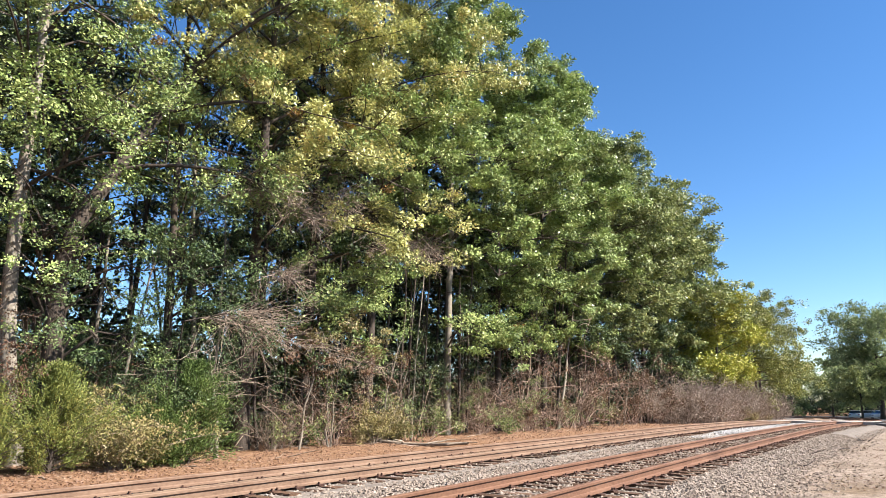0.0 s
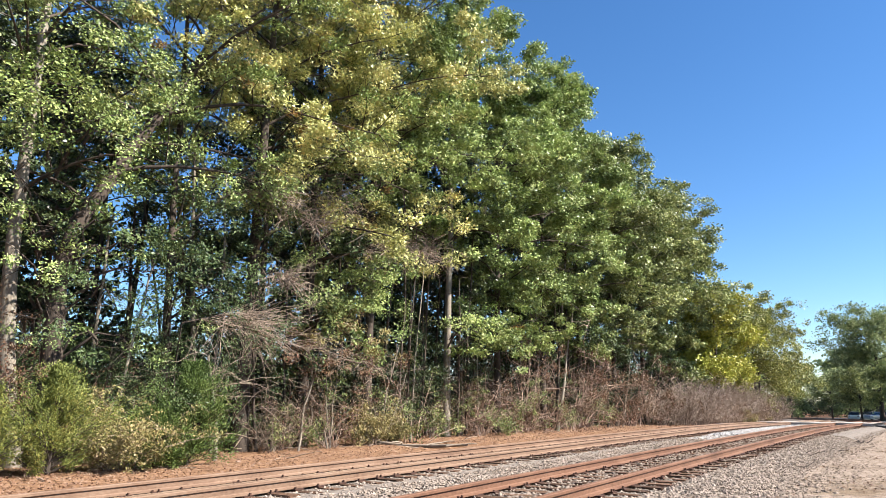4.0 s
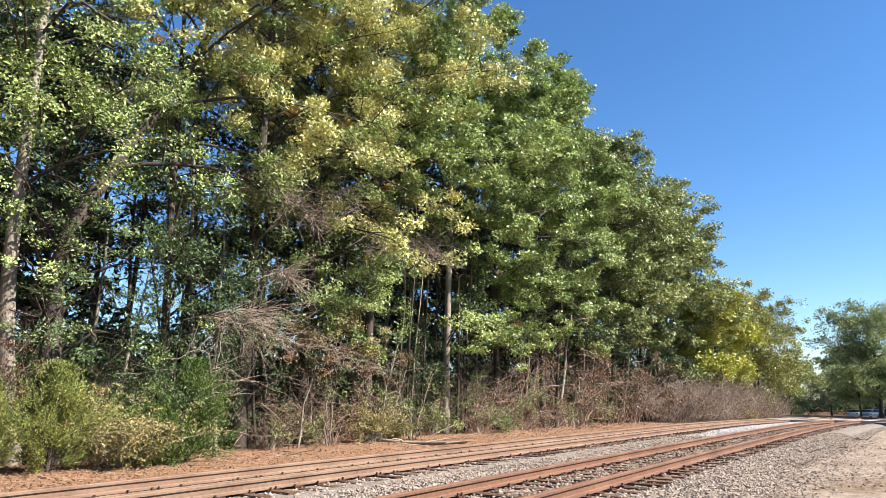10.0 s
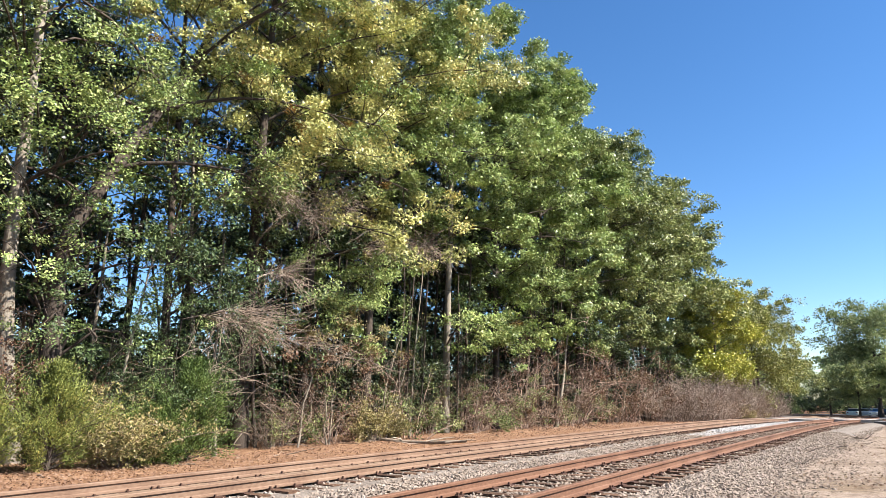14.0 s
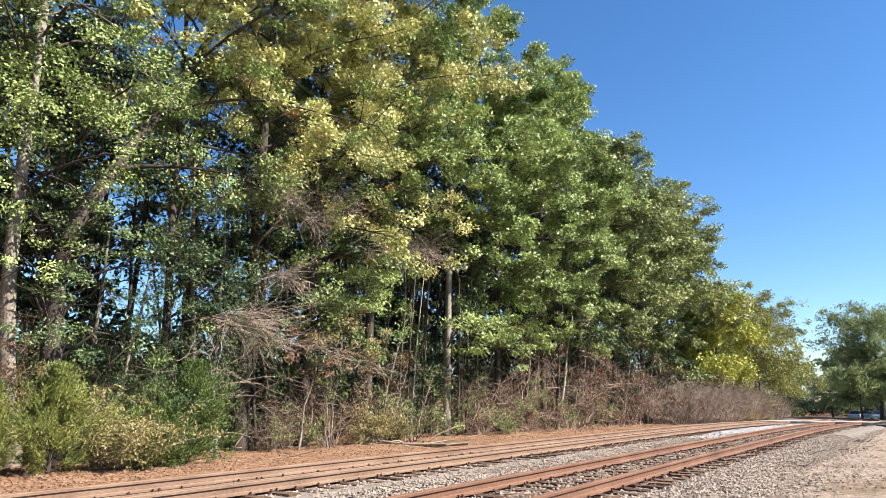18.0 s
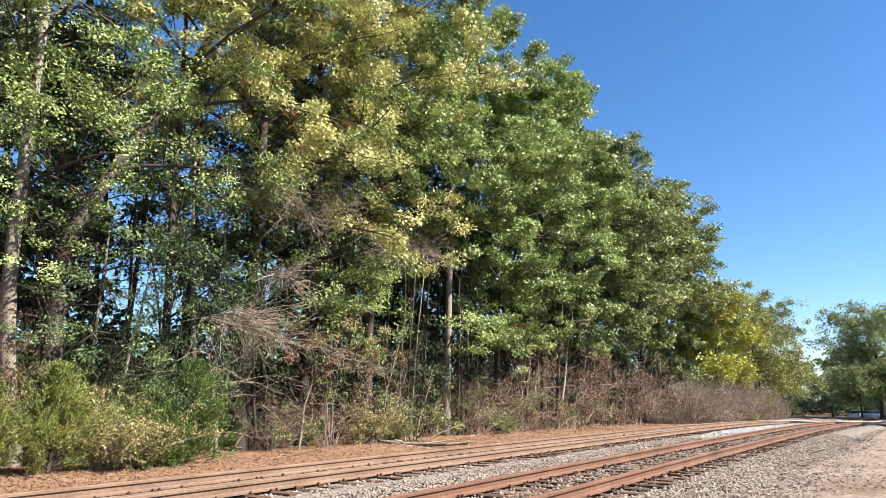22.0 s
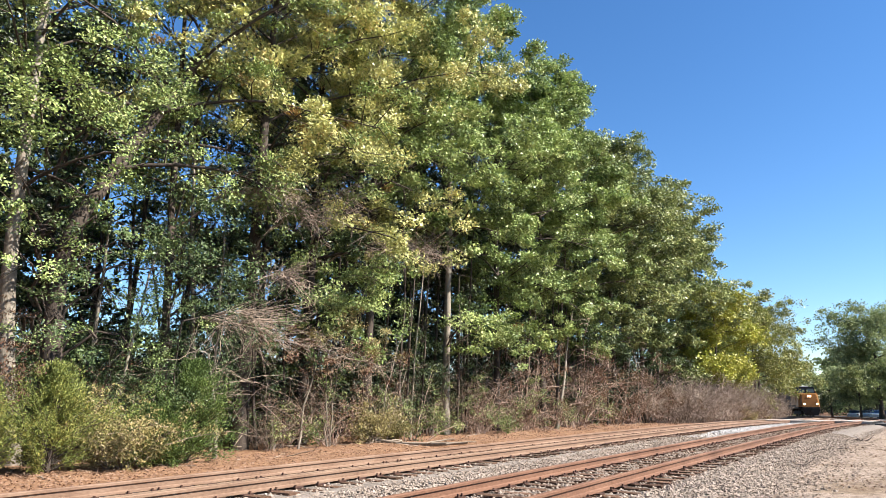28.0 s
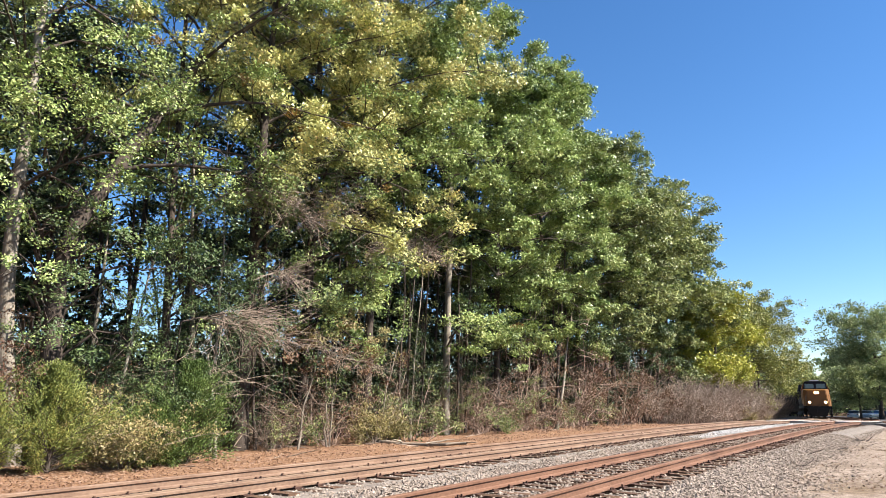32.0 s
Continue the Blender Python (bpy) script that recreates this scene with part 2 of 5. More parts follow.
# ---- mesh helpers ----
def mesh_of(name, verts, faces, material, smooth=False):
    """A mesh from an array of points and an array (or several) of faces with three or four corners."""
    verts = np.asarray(verts, np.float32).reshape(-1, 3)
    groups = [np.asarray(g, np.int32) for g in (faces if isinstance(faces, list) else [faces]) if len(g)]
    me = bpy.data.meshes.new(name)
    me.vertices.add(len(verts))
    me.vertices.foreach_set("co", verts.ravel())
    corners = np.concatenate([g.ravel() for g in groups])
    sizes = np.concatenate([np.full(len(g), g.shape[1], np.int32) for g in groups])
    me.loops.add(len(corners))
    me.loops.foreach_set("vertex_index", corners)
    me.polygons.add(len(sizes))
    me.polygons.foreach_set("loop_start", np.concatenate([[0], np.cumsum(sizes)[:-1]]).astype(np.int32))
    me.polygons.foreach_set("use_smooth", np.full(len(sizes), smooth))
    me.update(calc_edges=True)
    me.materials.append(material)
    return me


def bm_mesh(name, bm, material, smooth=False):
    me = bpy.data.meshes.new(name)
    bm.to_mesh(me)
    bm.free()
    for p in me.polygons:
        p.use_smooth = smooth
    me.materials.append(material)
    return me


def part(name, me, parent, label="", at=None):
    ob = new(name, me)
    ob.parent = parent
    if at is not None:
        ob.matrix_basis = at
    if label:
        ob["label"] = label
    return ob


def box_mesh(name, size, material, bevel=0.0, taper=1.0, at=(0, 0, 0)):
    bm = bmesh.new()
    bmesh.ops.create_cube(bm, size=1)
    for v in bm.verts:
        k = taper if v.co.z > 0 else 1.0
        v.co = Vector((v.co.x * size[0] * k, v.co.y * size[1] * k, v.co.z * size[2])) + Vector(at)
    if bevel:
        bmesh.ops.bevel(bm, geom=bm.edges[:], offset=bevel, segments=2, affect="EDGES")
    return bm_mesh(name, bm, material)


def prism(name, outline, axis, lo, hi, material, bevel=0.0):
    """An outline of (a, b) pairs drawn out along the axis x or y from lo to hi; b is up."""
    bm = bmesh.new()
    ends = []
    for d in (lo, hi):
        ends.append([bm.verts.new((d, a, b) if axis == "x" else (a, d, b)) for a, b in outline])
    bm.faces.new(ends[0])
    bm.faces.new(ends[1][::-1])
    k = len(outline)
    for i in range(k):
        bm.faces.new((ends[0][i], ends[0][(i + 1) % k], ends[1][(i + 1) % k], ends[1][i]))
    bmesh.ops.recalc_face_normals(bm, faces=bm.faces[:])
    if bevel:
        bmesh.ops.bevel(bm, geom=bm.edges[:], offset=bevel, segments=2, affect="EDGES")
    return bm_mesh(name, bm, material)


def disc(name, r, depth, material, axis="x", sides=20, bevel=0.0, at=(0, 0, 0)):
    bm = bmesh.new()
    bmesh.ops.create_cone(bm, cap_ends=True, segments=sides, radius1=r, radius2=r, depth=depth)
    turn = {"x": pose(0, 0, 0, 0, 90, 0), "y": pose(0, 0, 0, 90, 0, 0), "z": Matrix()}[axis]
    bmesh.ops.transform(bm, matrix=Matrix.Translation(at) @ turn, verts=bm.verts[:])
    if bevel:
        bmesh.ops.bevel(bm, geom=[e for e in bm.edges if e.calc_face_angle(0) > 0.8], offset=bevel, segments=2, affect="EDGES")
    return bm_mesh(name, bm, material)


class Wood:
    """Collects tapered tubes (trunks, limbs, twigs) into one mesh."""

    def __init__(self):
        self.v, self.f, self.n = [], [], 0

    def tube(self, pts, radii, sides=6):
        pts = np.asarray(pts, float)
        radii = np.broadcast_to(np.asarray(radii, float), (len(pts),))
        tan = np.gradient(pts, axis=0)
        tan /= np.linalg.norm(tan, axis=1)[:, None] + 1e-9
        ref = np.array([1.0, 0, 0]) if abs(tan[0, 0]) < 0.8 else np.array([0, 1.0, 0])
        a = np.cross(tan, ref)
        a /= np.linalg.norm(a, axis=1)[:, None] + 1e-9
        b = np.cross(tan, a)
        w = np.arange(sides) * 2 * math.pi / sides
        ring = a[:, None, :] * np.cos(w)[None, :, None] + b[:, None, :] * np.sin(w)[None, :, None]
        self.v.append((pts[:, None, :] + ring * radii[:, None, None]).reshape(-1, 3))
        i, j = np.meshgrid(np.arange(len(pts) - 1), np.arange(sides), indexing="ij")
        k = (j + 1) % sides
        q = np.stack([i * sides + j, i * sides + k, (i + 1) * sides + k, (i + 1) * sides + j], -1).reshape(-1, 4)
        self.f.append(q + self.n)
        self.n += len(pts) * sides

    def mesh(self, name, material, smooth=True):
        return mesh_of(name, np.concatenate(self.v), np.concatenate(self.f), material, smooth)


def leaves_at(rng, centres, count, radius, size, flat=0.65, up=0.6, hang=0.0, slim=0.5, loose=0.8, tri=False):
    """Folded leaf quads in clumps round the centres: points and faces. The leaves of a clump share its tilt; loose: how far each one strays from it."""
    centres = np.asarray(centres, float).reshape(-1, 3)
    c = np.repeat(centres, count, axis=0)
    k = len(c)
    d = rng.normal(size=(k, 3))
    d /= np.linalg.norm(d, axis=1)[:, None] + 1e-9
    rad = np.repeat(radius * rng.uniform(0.65, 1.25, len(centres)), count)
    d *= (rad * rng.uniform(0, 1, k) ** 0.55)[:, None]
    d[:, 2] *= flat
    d[:, 2] -= hang * np.abs(rng.normal(size=k)) * rad
    pos = c + d
    nor = rng.normal(size=(k, 3)) * loose + np.repeat(rng.normal(size=(len(centres), 3)) * (0.8 - loose) * 0.8, count, axis=0) + np.array([0.4, 0.12, up])
    nor /= np.linalg.norm(nor, axis=1)[:, None] + 1e-9
    along = np.cross(nor, rng.normal(size=(k, 3)))
    along /= np.linalg.norm(along, axis=1)[:, None] + 1e-9
    side = np.cross(nor, along)
    s = (size * rng.uniform(0.6, 1.35, k))[:, None]
    if tri:
        v = np.stack([pos - along * s * 0.5 - side * s * slim * 0.4, pos + along * s * 0.5, pos - along * s * 0.3 + side * s * slim * 0.6], 1).reshape(-1, 3)
        return v, np.arange(k * 3).reshape(-1, 3)
    fold = nor * s * 0.12
    v = np.stack([pos - along * s * 0.5, pos + side * s * slim * 0.5 + fold, pos + along * s * 0.5, pos - side * s * slim * 0.5 + fold], 1).reshape(-1, 3)
    return v, np.arange(k * 4).reshape(-1, 4)


# ---- the line of the tracks ----
STEP = 0.5
SS = np.arange(-40, 420, STEP)
BEND = np.select([SS < 45, SS < 62, SS < 93, SS < 110, SS < 150], [0.00116, 0.0, -0.0056, -0.0008, -0.010], 0.0)
TURN = np.cumsum(BEND) * STEP
TURN -= np.interp(0, SS, TURN)
LINE_X = np.cumsum(np.sin(TURN)) * STEP
LINE_Y = np.cumsum(np.cos(TURN)) * STEP
LINE_X -= np.interp(0, SS, LINE_X)
LINE_Y -= np.interp(0, SS, LINE_Y)
FAR, NEAR = -9.07, -4.81


def fall(y):
    """The land falls away gently past the crossing."""
    y = np.asarray(y, float)
    return -0.017 * np.clip(np.log1p(np.exp((y - 42) / 4.0)) * 4.0, 0, 130)


def on_line(s, u, z=0.0):
    """A point s metres along the line, u metres to the right of its axis (FAR and NEAR are the tracks')."""
    s, u = np.asarray(s, float), np.asarray(u, float)
    a = np.interp(s, SS, TURN)
    x, y = np.interp(s, SS, LINE_X) + u * np.cos(a), np.interp(s, SS, LINE_Y) - u * np.sin(a)
    return np.stack(np.broadcast_arrays(x, y, z + fall(y)), -1)


def sweep(name, outline, s_values, axis_u, material, smooth=False):
    """A closed outline of (u, z) drawn along the line."""
    o = np.array(outline, float)
    v = np.concatenate([on_line(s, axis_u + o[:, 0], o[:, 1]) for s in s_values])
    k, r = len(o), len(s_values)
    i, j = np.meshgrid(np.arange(r - 1), np.arange(k), indexing="ij")
    q = np.stack([i * k + j, i * k + (j + 1) % k, (i + 1) * k + (j + 1) % k, (i + 1) * k + j], -1).reshape(-1, 4)
    return mesh_of(name, v, q[:, ::-1], material, smooth)


# ---- ground ----
def lie(x, y):
    """Height of the land."""
    x, y = np.asarray(x, float), np.asarray(y, float)
    return -0.42 + fall(y) + 0.03 * np.sin(x * 0.9 + 1.3) * np.sin(y * 0.55) * (np.abs(x) < 60) + 0.09 * np.clip((x + 2.0) / 4, 0, 1)


def build_ground():
    xs = np.concatenate([[-2500, -900, -300, -120, -60], np.arange(-40, 20.1, 0.8), [30, 60, 150, 400, 1000, 2500]])
    ys = np.concatenate([[-2500, -900, -300, -100, -40], np.arange(-14, 100, 1.2), np.arange(100, 260, 8), [300, 500, 1000, 2500]])
    gx, gy = np.meshgrid(xs, ys, indexing="ij")
    v = np.stack([gx, gy, lie(gx, gy)], -1).reshape(-1, 3)
    a, b = np.meshgrid(np.arange(len(xs) - 1), np.arange(len(ys) - 1), indexing="ij")
    m = len(ys)
    q = np.stack([a * m + b, (a + 1) * m + b, (a + 1) * m + b + 1, a * m + b + 1], -1).reshape(-1, 4)
    return tagged(new("ground", mesh_of("ground", v, q, M["ground"], True)), "pale gravel lot and leaf-strewn ground beside the railway", "ground", kind="structure")


build_ground()
LONG = list(np.arange(-14, 60, 1.0)) + list(np.arange(60, 260, 3.0))
bed = sweep("ballast_bed", [(-2.5, -0.50), (-1.75, -0.20), (-1.4, -0.165), (1.4, -0.165), (2.1, -0.24), (2.8, -0.22), (3.0, -0.175), (5.65, -0.175), (6.1, -0.22), (6.9, -0.48), (6.9, -0.8), (-2.5, -0.8)], LONG, FAR, M["bed"])
tagged(new("ballast_bed", bed), "grey crushed-stone bed under both railway tracks", "ballast", kind="structure")


soil_fill = sweep("trackside_soil", [(-0.665, -0.2), (-0.665, -0.132), (-0.2, -0.138), (0.3, -0.134), (0.665, -0.130), (0.665, -0.2)], LONG, FAR, M["soil"])
tagged(new("trackside_soil", soil_fill), "tan sandy soil packed between the far track's rails", "soil", kind="structure")


def stones(name, label, seed, spans, material, big=0.062):
    """Loose stones strewn over spans of (s0, s1, u0, u1, height, count)."""
    rng = np.random.default_rng(seed)
    octa = np.array([(1, 0, 0), (-1, 0, 0), (0, 1, 0), (0, -1, 0), (0, 0, 1), (0, 0, -1)], float)
    tri = np.array([(0, 2, 4), (2, 1, 4), (1, 3, 4), (3, 0, 4), (2, 0, 5), (1, 2, 5), (3, 1, 5), (0, 3, 5)])
    vs, fs, base = [], [], 0
    for s0, s1, u0, u1, z0, z1, k in spans:
        s, w = rng.uniform(s0, s1, k), rng.uniform(0, 1, k)
        u = u0 + (u1 - u0) * w
        p = on_line(s, u, z0 + (z1 - z0) * w + rng.uniform(-0.02, 0.02, k))
        r = big * 0.5 * rng.uniform(0.55, 1.5, k)
        shape = octa[None] * rng.uniform(0.6, 1.25, (k, 6, 3)) + rng.normal(0, 0.22, (k, 6, 3))
        ang = rng.uniform(0, 6.283, k)
        c, sn = np.cos(ang)[:, None], np.sin(ang)[:, None]
        x, y = shape[..., 0] * c - shape[..., 1] * sn, shape[..., 0] * sn + shape[..., 1] * c
        shape = np.stack([x, y, shape[..., 2] * 0.75], -1) * r[:, None, None]
        vs.append((p[:, None] + shape).reshape(-1, 3))
        fs.append((np.arange(k)[:, None, None] * 6 + tri[None]).reshape(-1, 3) + base)
        base += k * 6
    me = mesh_of(name, np.concatenate(vs), np.concatenate(fs), material)
    return tagged(new(name, me), label, "ballast", kind="stuff")


# ---- tracks ----
RAIL = [(-0.075, -0.125), (0.075, -0.125), (0.075, -0.112), (0.022, -0.098), (0.010, -0.085), (0.010, -0.012), (0.020, -0.004), (0.037, 0.0), (0.037, 0.032), (0.028, 0.044), (-0.028, 0.044), (-0.037, 0.032), (-0.037, 0.0), (-0.020, -0.004), (-0.010, -0.012), (-0.010, -0.085), (-0.022, -0.098), (-0.075, -0.112)]


def track(axis, label, seed, steel):
    rng = np.random.default_rng(seed)
    root = tagged(new("railway_track"), label, "railway track", "railway tracks")
    along = list(np.arange(-14, 70, 0.7)) + list(np.arange(70, 300, 2.0))
    for side in (-0.7525, 0.7525):
        part("rail", sweep("rail", RAIL, along, axis + side, M[steel]), root, "rusty brown steel rail")
    kinds = [box_mesh("tie", (2.6, 0.22 + 0.012 * i, 0.18), M["tie"], 0.012) for i in range(3)]
    plate = box_mesh("tie_plate", (0.28, 0.18, 0.020), M["spike"])
    spikes = []
    s = -10.0
    while s < 140:
        p = on_line(s, axis, -0.235 + rng.uniform(-0.008, 0.008))
        turn = -math.degrees(float(np.interp(s, SS, TURN))) + rng.uniform(-1.2, 1.2)
        part("tie", kinds[int(rng.integers(3))], root, at=pose(*p, rng.uniform(-0.8, 0.8), rng.uniform(-0.5, 0.5), turn) @ Matrix.Translation((rng.uniform(-0.05, 0.05), 0, 0)))
        if s < 75:
            for side in (-0.7525, 0.7525):
                if 3 < s < 40:
                    part("tie_plate", plate, root, at=pose(*on_line(s, axis + side, -0.136), 0, 0, turn))
                for du, dv in ((-0.10, -0.05), (0.10, 0.05), (-0.105, 0.06), (0.105, -0.06)):
                    if rng.uniform() < 0.55:
                        spikes.append((on_line(s + dv, axis + side + du, -0.112), rng.uniform(0.004, 0.03)))
        s += 0.5 if s < 75 else 0.52
    cube = np.array([(x, y, z) for x in (-1, 1) for y in (-1, 1) for z in (-1, 1)], float)
    cf = np.array([(0, 1, 3, 2), (4, 6, 7, 5), (0, 4, 5, 1), (2, 3, 7, 6), (0, 2, 6, 4), (1, 5, 7, 3)])
    sv = np.concatenate([p + cube * (0.012, 0.012, h) for p, h in spikes])
    sf = np.concatenate([cf + 8 * i for i in range(len(spikes))])
    tagged(part("spikes", mesh_of("spikes", sv, sf, M["spike"]), root, "rusty square spikes beside the rails"), kind="stuff")
    return root


track(NEAR, "rusty railway track on dark wooden ties in stone ballast", 3, "rust_red")
track(FAR, "rusty railway track along the leaf-strewn wood's edge", 4, "rust")

stones("ballast_stones", "loose tan-grey crushed ballast stones round the tracks", 11, [
    (3, 18, NEAR + 1.32, NEAR + 1.86, -0.17, -0.215, 5000), (3, 18, NEAR + 1.84, NEAR + 2.6, -0.21, -0.43, 7600), (3, 18, NEAR + 2.4, NEAR + 3.0, -0.41, -0.41, 900), (3, 18, NEAR + 2.8, NEAR + 3.8, -0.405, -0.40, 500), (18, 34, NEAR + 1.32, NEAR + 1.86, -0.17, -0.215, 3000), (18, 34, NEAR + 1.84, NEAR + 2.6, -0.21, -0.43, 4300), (18, 40, NEAR + 2.4, NEAR + 3.2, -0.41, -0.41, 900), (34, 54, NEAR + 1.3, NEAR + 2.7, -0.17, -0.44, 3200),
    (5, 20, NEAR - 0.68, NEAR + 0.68, -0.165, -0.165, 4600), (20, 45, NEAR - 0.68, NEAR + 0.68, -0.163, -0.163, 4600),
    (5, 20, NEAR + 0.85, NEAR + 1.35, -0.168, -0.172, 1300), (20, 45, NEAR + 0.85, NEAR + 1.35, -0.168, -0.172, 1300),
    (2, 22, FAR + 1.5, NEAR - 0.85, -0.19, -0.18, 14000), (22, 38, FAR + 1.45, NEAR - 0.85, -0.18, -0.17, 7000),
    (-8, 3, NEAR + 1.32, NEAR + 1.86, -0.17, -0.215, 1500), (-8, 3, NEAR + 1.84, NEAR + 2.7, -0.21, -0.44, 2200), (-8, 2, FAR + 1.5, NEAR - 0.85, -0.19, -0.18, 2600), (-8, 5, NEAR - 0.68, NEAR + 0.68, -0.165, -0.165, 1500),
    (0, 28, FAR + 0.85, FAR + 1.5, -0.17, -0.175, 2800),
], M["stone"], 0.056)
stones("white_ballast_stones", "fresh white crushed stone between the two tracks", 12, [(31, 60, FAR + 1.35, NEAR - 0.95, -0.15, -0.13, 9500), (27, 31, FAR + 1.6, NEAR - 1.2, -0.17, -0.16, 500)], M["newstone"], 0.08)
stones("gravel_stones", "scattered small stones on the gravel lot", 13, [(4, 30, NEAR + 2.6, NEAR + 3.6, -0.43, -0.41, 5000), (4, 26, NEAR + 3.4, NEAR + 7.5, -0.42, -0.34, 9000), (30, 50, NEAR + 2.6, NEAR + 6.0, -0.42, -0.36, 2500)], M["stone"], 0.034)


SWAY = []  # things and parts that the wind moves: object, pose, degrees, beat


def clear_of_line(x, y, room):
    """Whether a spot keeps its distance from the tracks."""
    a = on_line(SS[::4], FAR + 2.1)
    return np.min(np.hypot(a[:, 0] - x, a[:, 1] - y)) > room


# ---- trees ----
def bent(rng, start, way, length, k=6, droop=0.0, wob=0.06):
    """Points of a branch that starts out along way, wobbles and bends down (droop) or up (negative)."""
    p, d = np.array(start, float), np.array(way, float)
    d /= np.linalg.norm(d)
    pts = [p.copy()]
    for i in range(k):
        d = d + rng.normal(0, wob, 3) + np.array([0, 0, -droop / k])
        d /= np.linalg.norm(d)
        p = p + d * length / k
        pts.append(p.copy())
    return np.array(pts)


def grow_tree(seed, height, base, spread, leaf, limbs=22, per=90, size=0.17, clump=0.9, r0=0.22, lean=(0, 0), bark="bark", side=0.35, label="", limb_sway=0.0, fill=1.0, name="tree", group="trees along the railway", top=0.45, fine_top=99.0, path=None, tight=False, tri=False):
    """A tall broadleaf tree: trunk, limbs that part from it, and on every limb its foliage. side: how far the crown reaches more to the light (+x). path: the trunk's way, where it leans; tight: foliage in tufts at the twig ends, with gaps between."""
    rng = np.random.default_rng(seed)
    root = tagged(new(name), label, "tree", group)
    k = 12
    t = np.linspace(0, 1, k + 1)
    drift = np.cumsum(rng.normal(0, 0.011 * height / 10, (k + 1, 2)), 0)
    drift -= drift[0]
    pts = np.stack([drift[:, 0] + lean[0] * t ** 1.2, drift[:, 1] + lean[1] * t ** 1.2, t * height * 0.95], 1)
    if path:
        way = np.array(path, float)
        run = np.concatenate([[0], np.cumsum(np.linalg.norm(np.diff(way, axis=0), axis=1))])
        pts = np.stack([np.interp(t, run / run[-1], way[:, j]) for j in range(3)], 1)
    w = Wood()
    w.tube(pts, r0 * (1 - t) ** 0.75 + 0.025 + 0.35 * r0 * np.exp(-t * 40), 9)
    part("trunk", w.mesh("trunk", M[bark]), root)
    az = rng.uniform(0, 6.28)
    for i in range(limbs):
        q = base / height + (0.95 - base / height) * (i + rng.uniform(0, 0.9)) / limbs
        az += 2.4 + rng.uniform(-0.5, 0.5)
        if tight and math.cos(az) < -0.35 and rng.uniform() < 0.6:
            az = rng.uniform(-1.7, 1.7)
        at = np.array([np.interp(q, t, pts[:, j]) for j in range(3)])
        rel = (q - base / height) / (1 - base / height)
        bulge = min(1.0, 0.7 + 1.2 * rel) * (1 - (1 - top) * max(0.0, (rel - 0.4) / 0.6) ** 1.5)
        reach = spread * bulge * rng.uniform(0.7, 1.15) * (1 + side * math.cos(az))
        up = 0.45 + 0.8 * rel + rng.uniform(-0.25, 0.3)
        way = np.array([math.cos(az), math.sin(az), up])
        limb_pts = bent(rng, (0, 0, 0), way, reach * 1.15, 6, 0.9 - 0.5 * rel, 0.10)
        rl = max(0.018, r0 * 0.42 * (1 - q * 0.75))
        lw = Wood()
        lw.tube(limb_pts, np.linspace(rl, 0.012, 7), 6)
        centres = [limb_pts[-1], limb_pts[-2]]
        subs = int(4 + reach * 1.0)
        for b in range(subs):
            f = rng.uniform(0.25, 0.98)
            o = np.array([np.interp(f * 6, np.arange(7), limb_pts[:, j]) for j in range(3)])
            sa = az + rng.choice((-1, 1)) * rng.uniform(0.3, 1.5)
            sub = bent(rng, o, (math.cos(sa), math.sin(sa), rng.uniform(-0.5, 1.2)), reach * rng.uniform(0.22, 0.5), 3, 0.3, 0.14)
            lw.tube(sub, np.linspace(rl * 0.35, 0.007, 4), 3)
            centres += [sub[-1], sub[2] + rng.normal(0, 0.12, 3)] if tight else [sub[-1], sub[1] + rng.normal(0, 0.35, 3)]
        limb = part("limb", lw.mesh("limb", M["bark"]), root, at=Matrix.Translation(at))
        keep = [c for c in centres if rng.uniform() < fill * (0.55 if tight and rel < 0.22 else 1.0)]
        if keep:
            thin, large = (0.28, 1.9) if at[2] > fine_top else (0.45, 1.5) if math.cos(az) < -0.35 and fine_top < 90 else (1.0, 1.0)
            v, f = leaves_at(rng, keep, max(6, int(per * thin)), clump, size * large, 0.6 if tight else 0.75, 0.7, 0.0, 0.6, 0.6 if tight else 0.8, tri)
            part("foliage", mesh_of("foliage", v, f, M[leaf]), limb)
        if limb_sway:
            SWAY.append((limb, limb.matrix_basis.copy(), limb_sway, rng.uniform(0, 50)))
    return root


def stand(ob, x, y, turn=0.0, sway=0.0, sink=0.06, scale=1.0, beat=None):
    """Set a grown thing on the land; sway in degrees if the wind moves all of it."""
    m = pose(x, y, float(lie(x, y)) - sink, 0, 0, turn)
    ob.scale = (scale, scale, scale)
    ob.matrix_basis = m @ Matrix.Diagonal((scale, scale, scale, 1))
    if sway:
        SWAY.append((ob, m, sway, beat if beat is not None else (x * 7.3 + y * 3.1) % 50))
    return ob


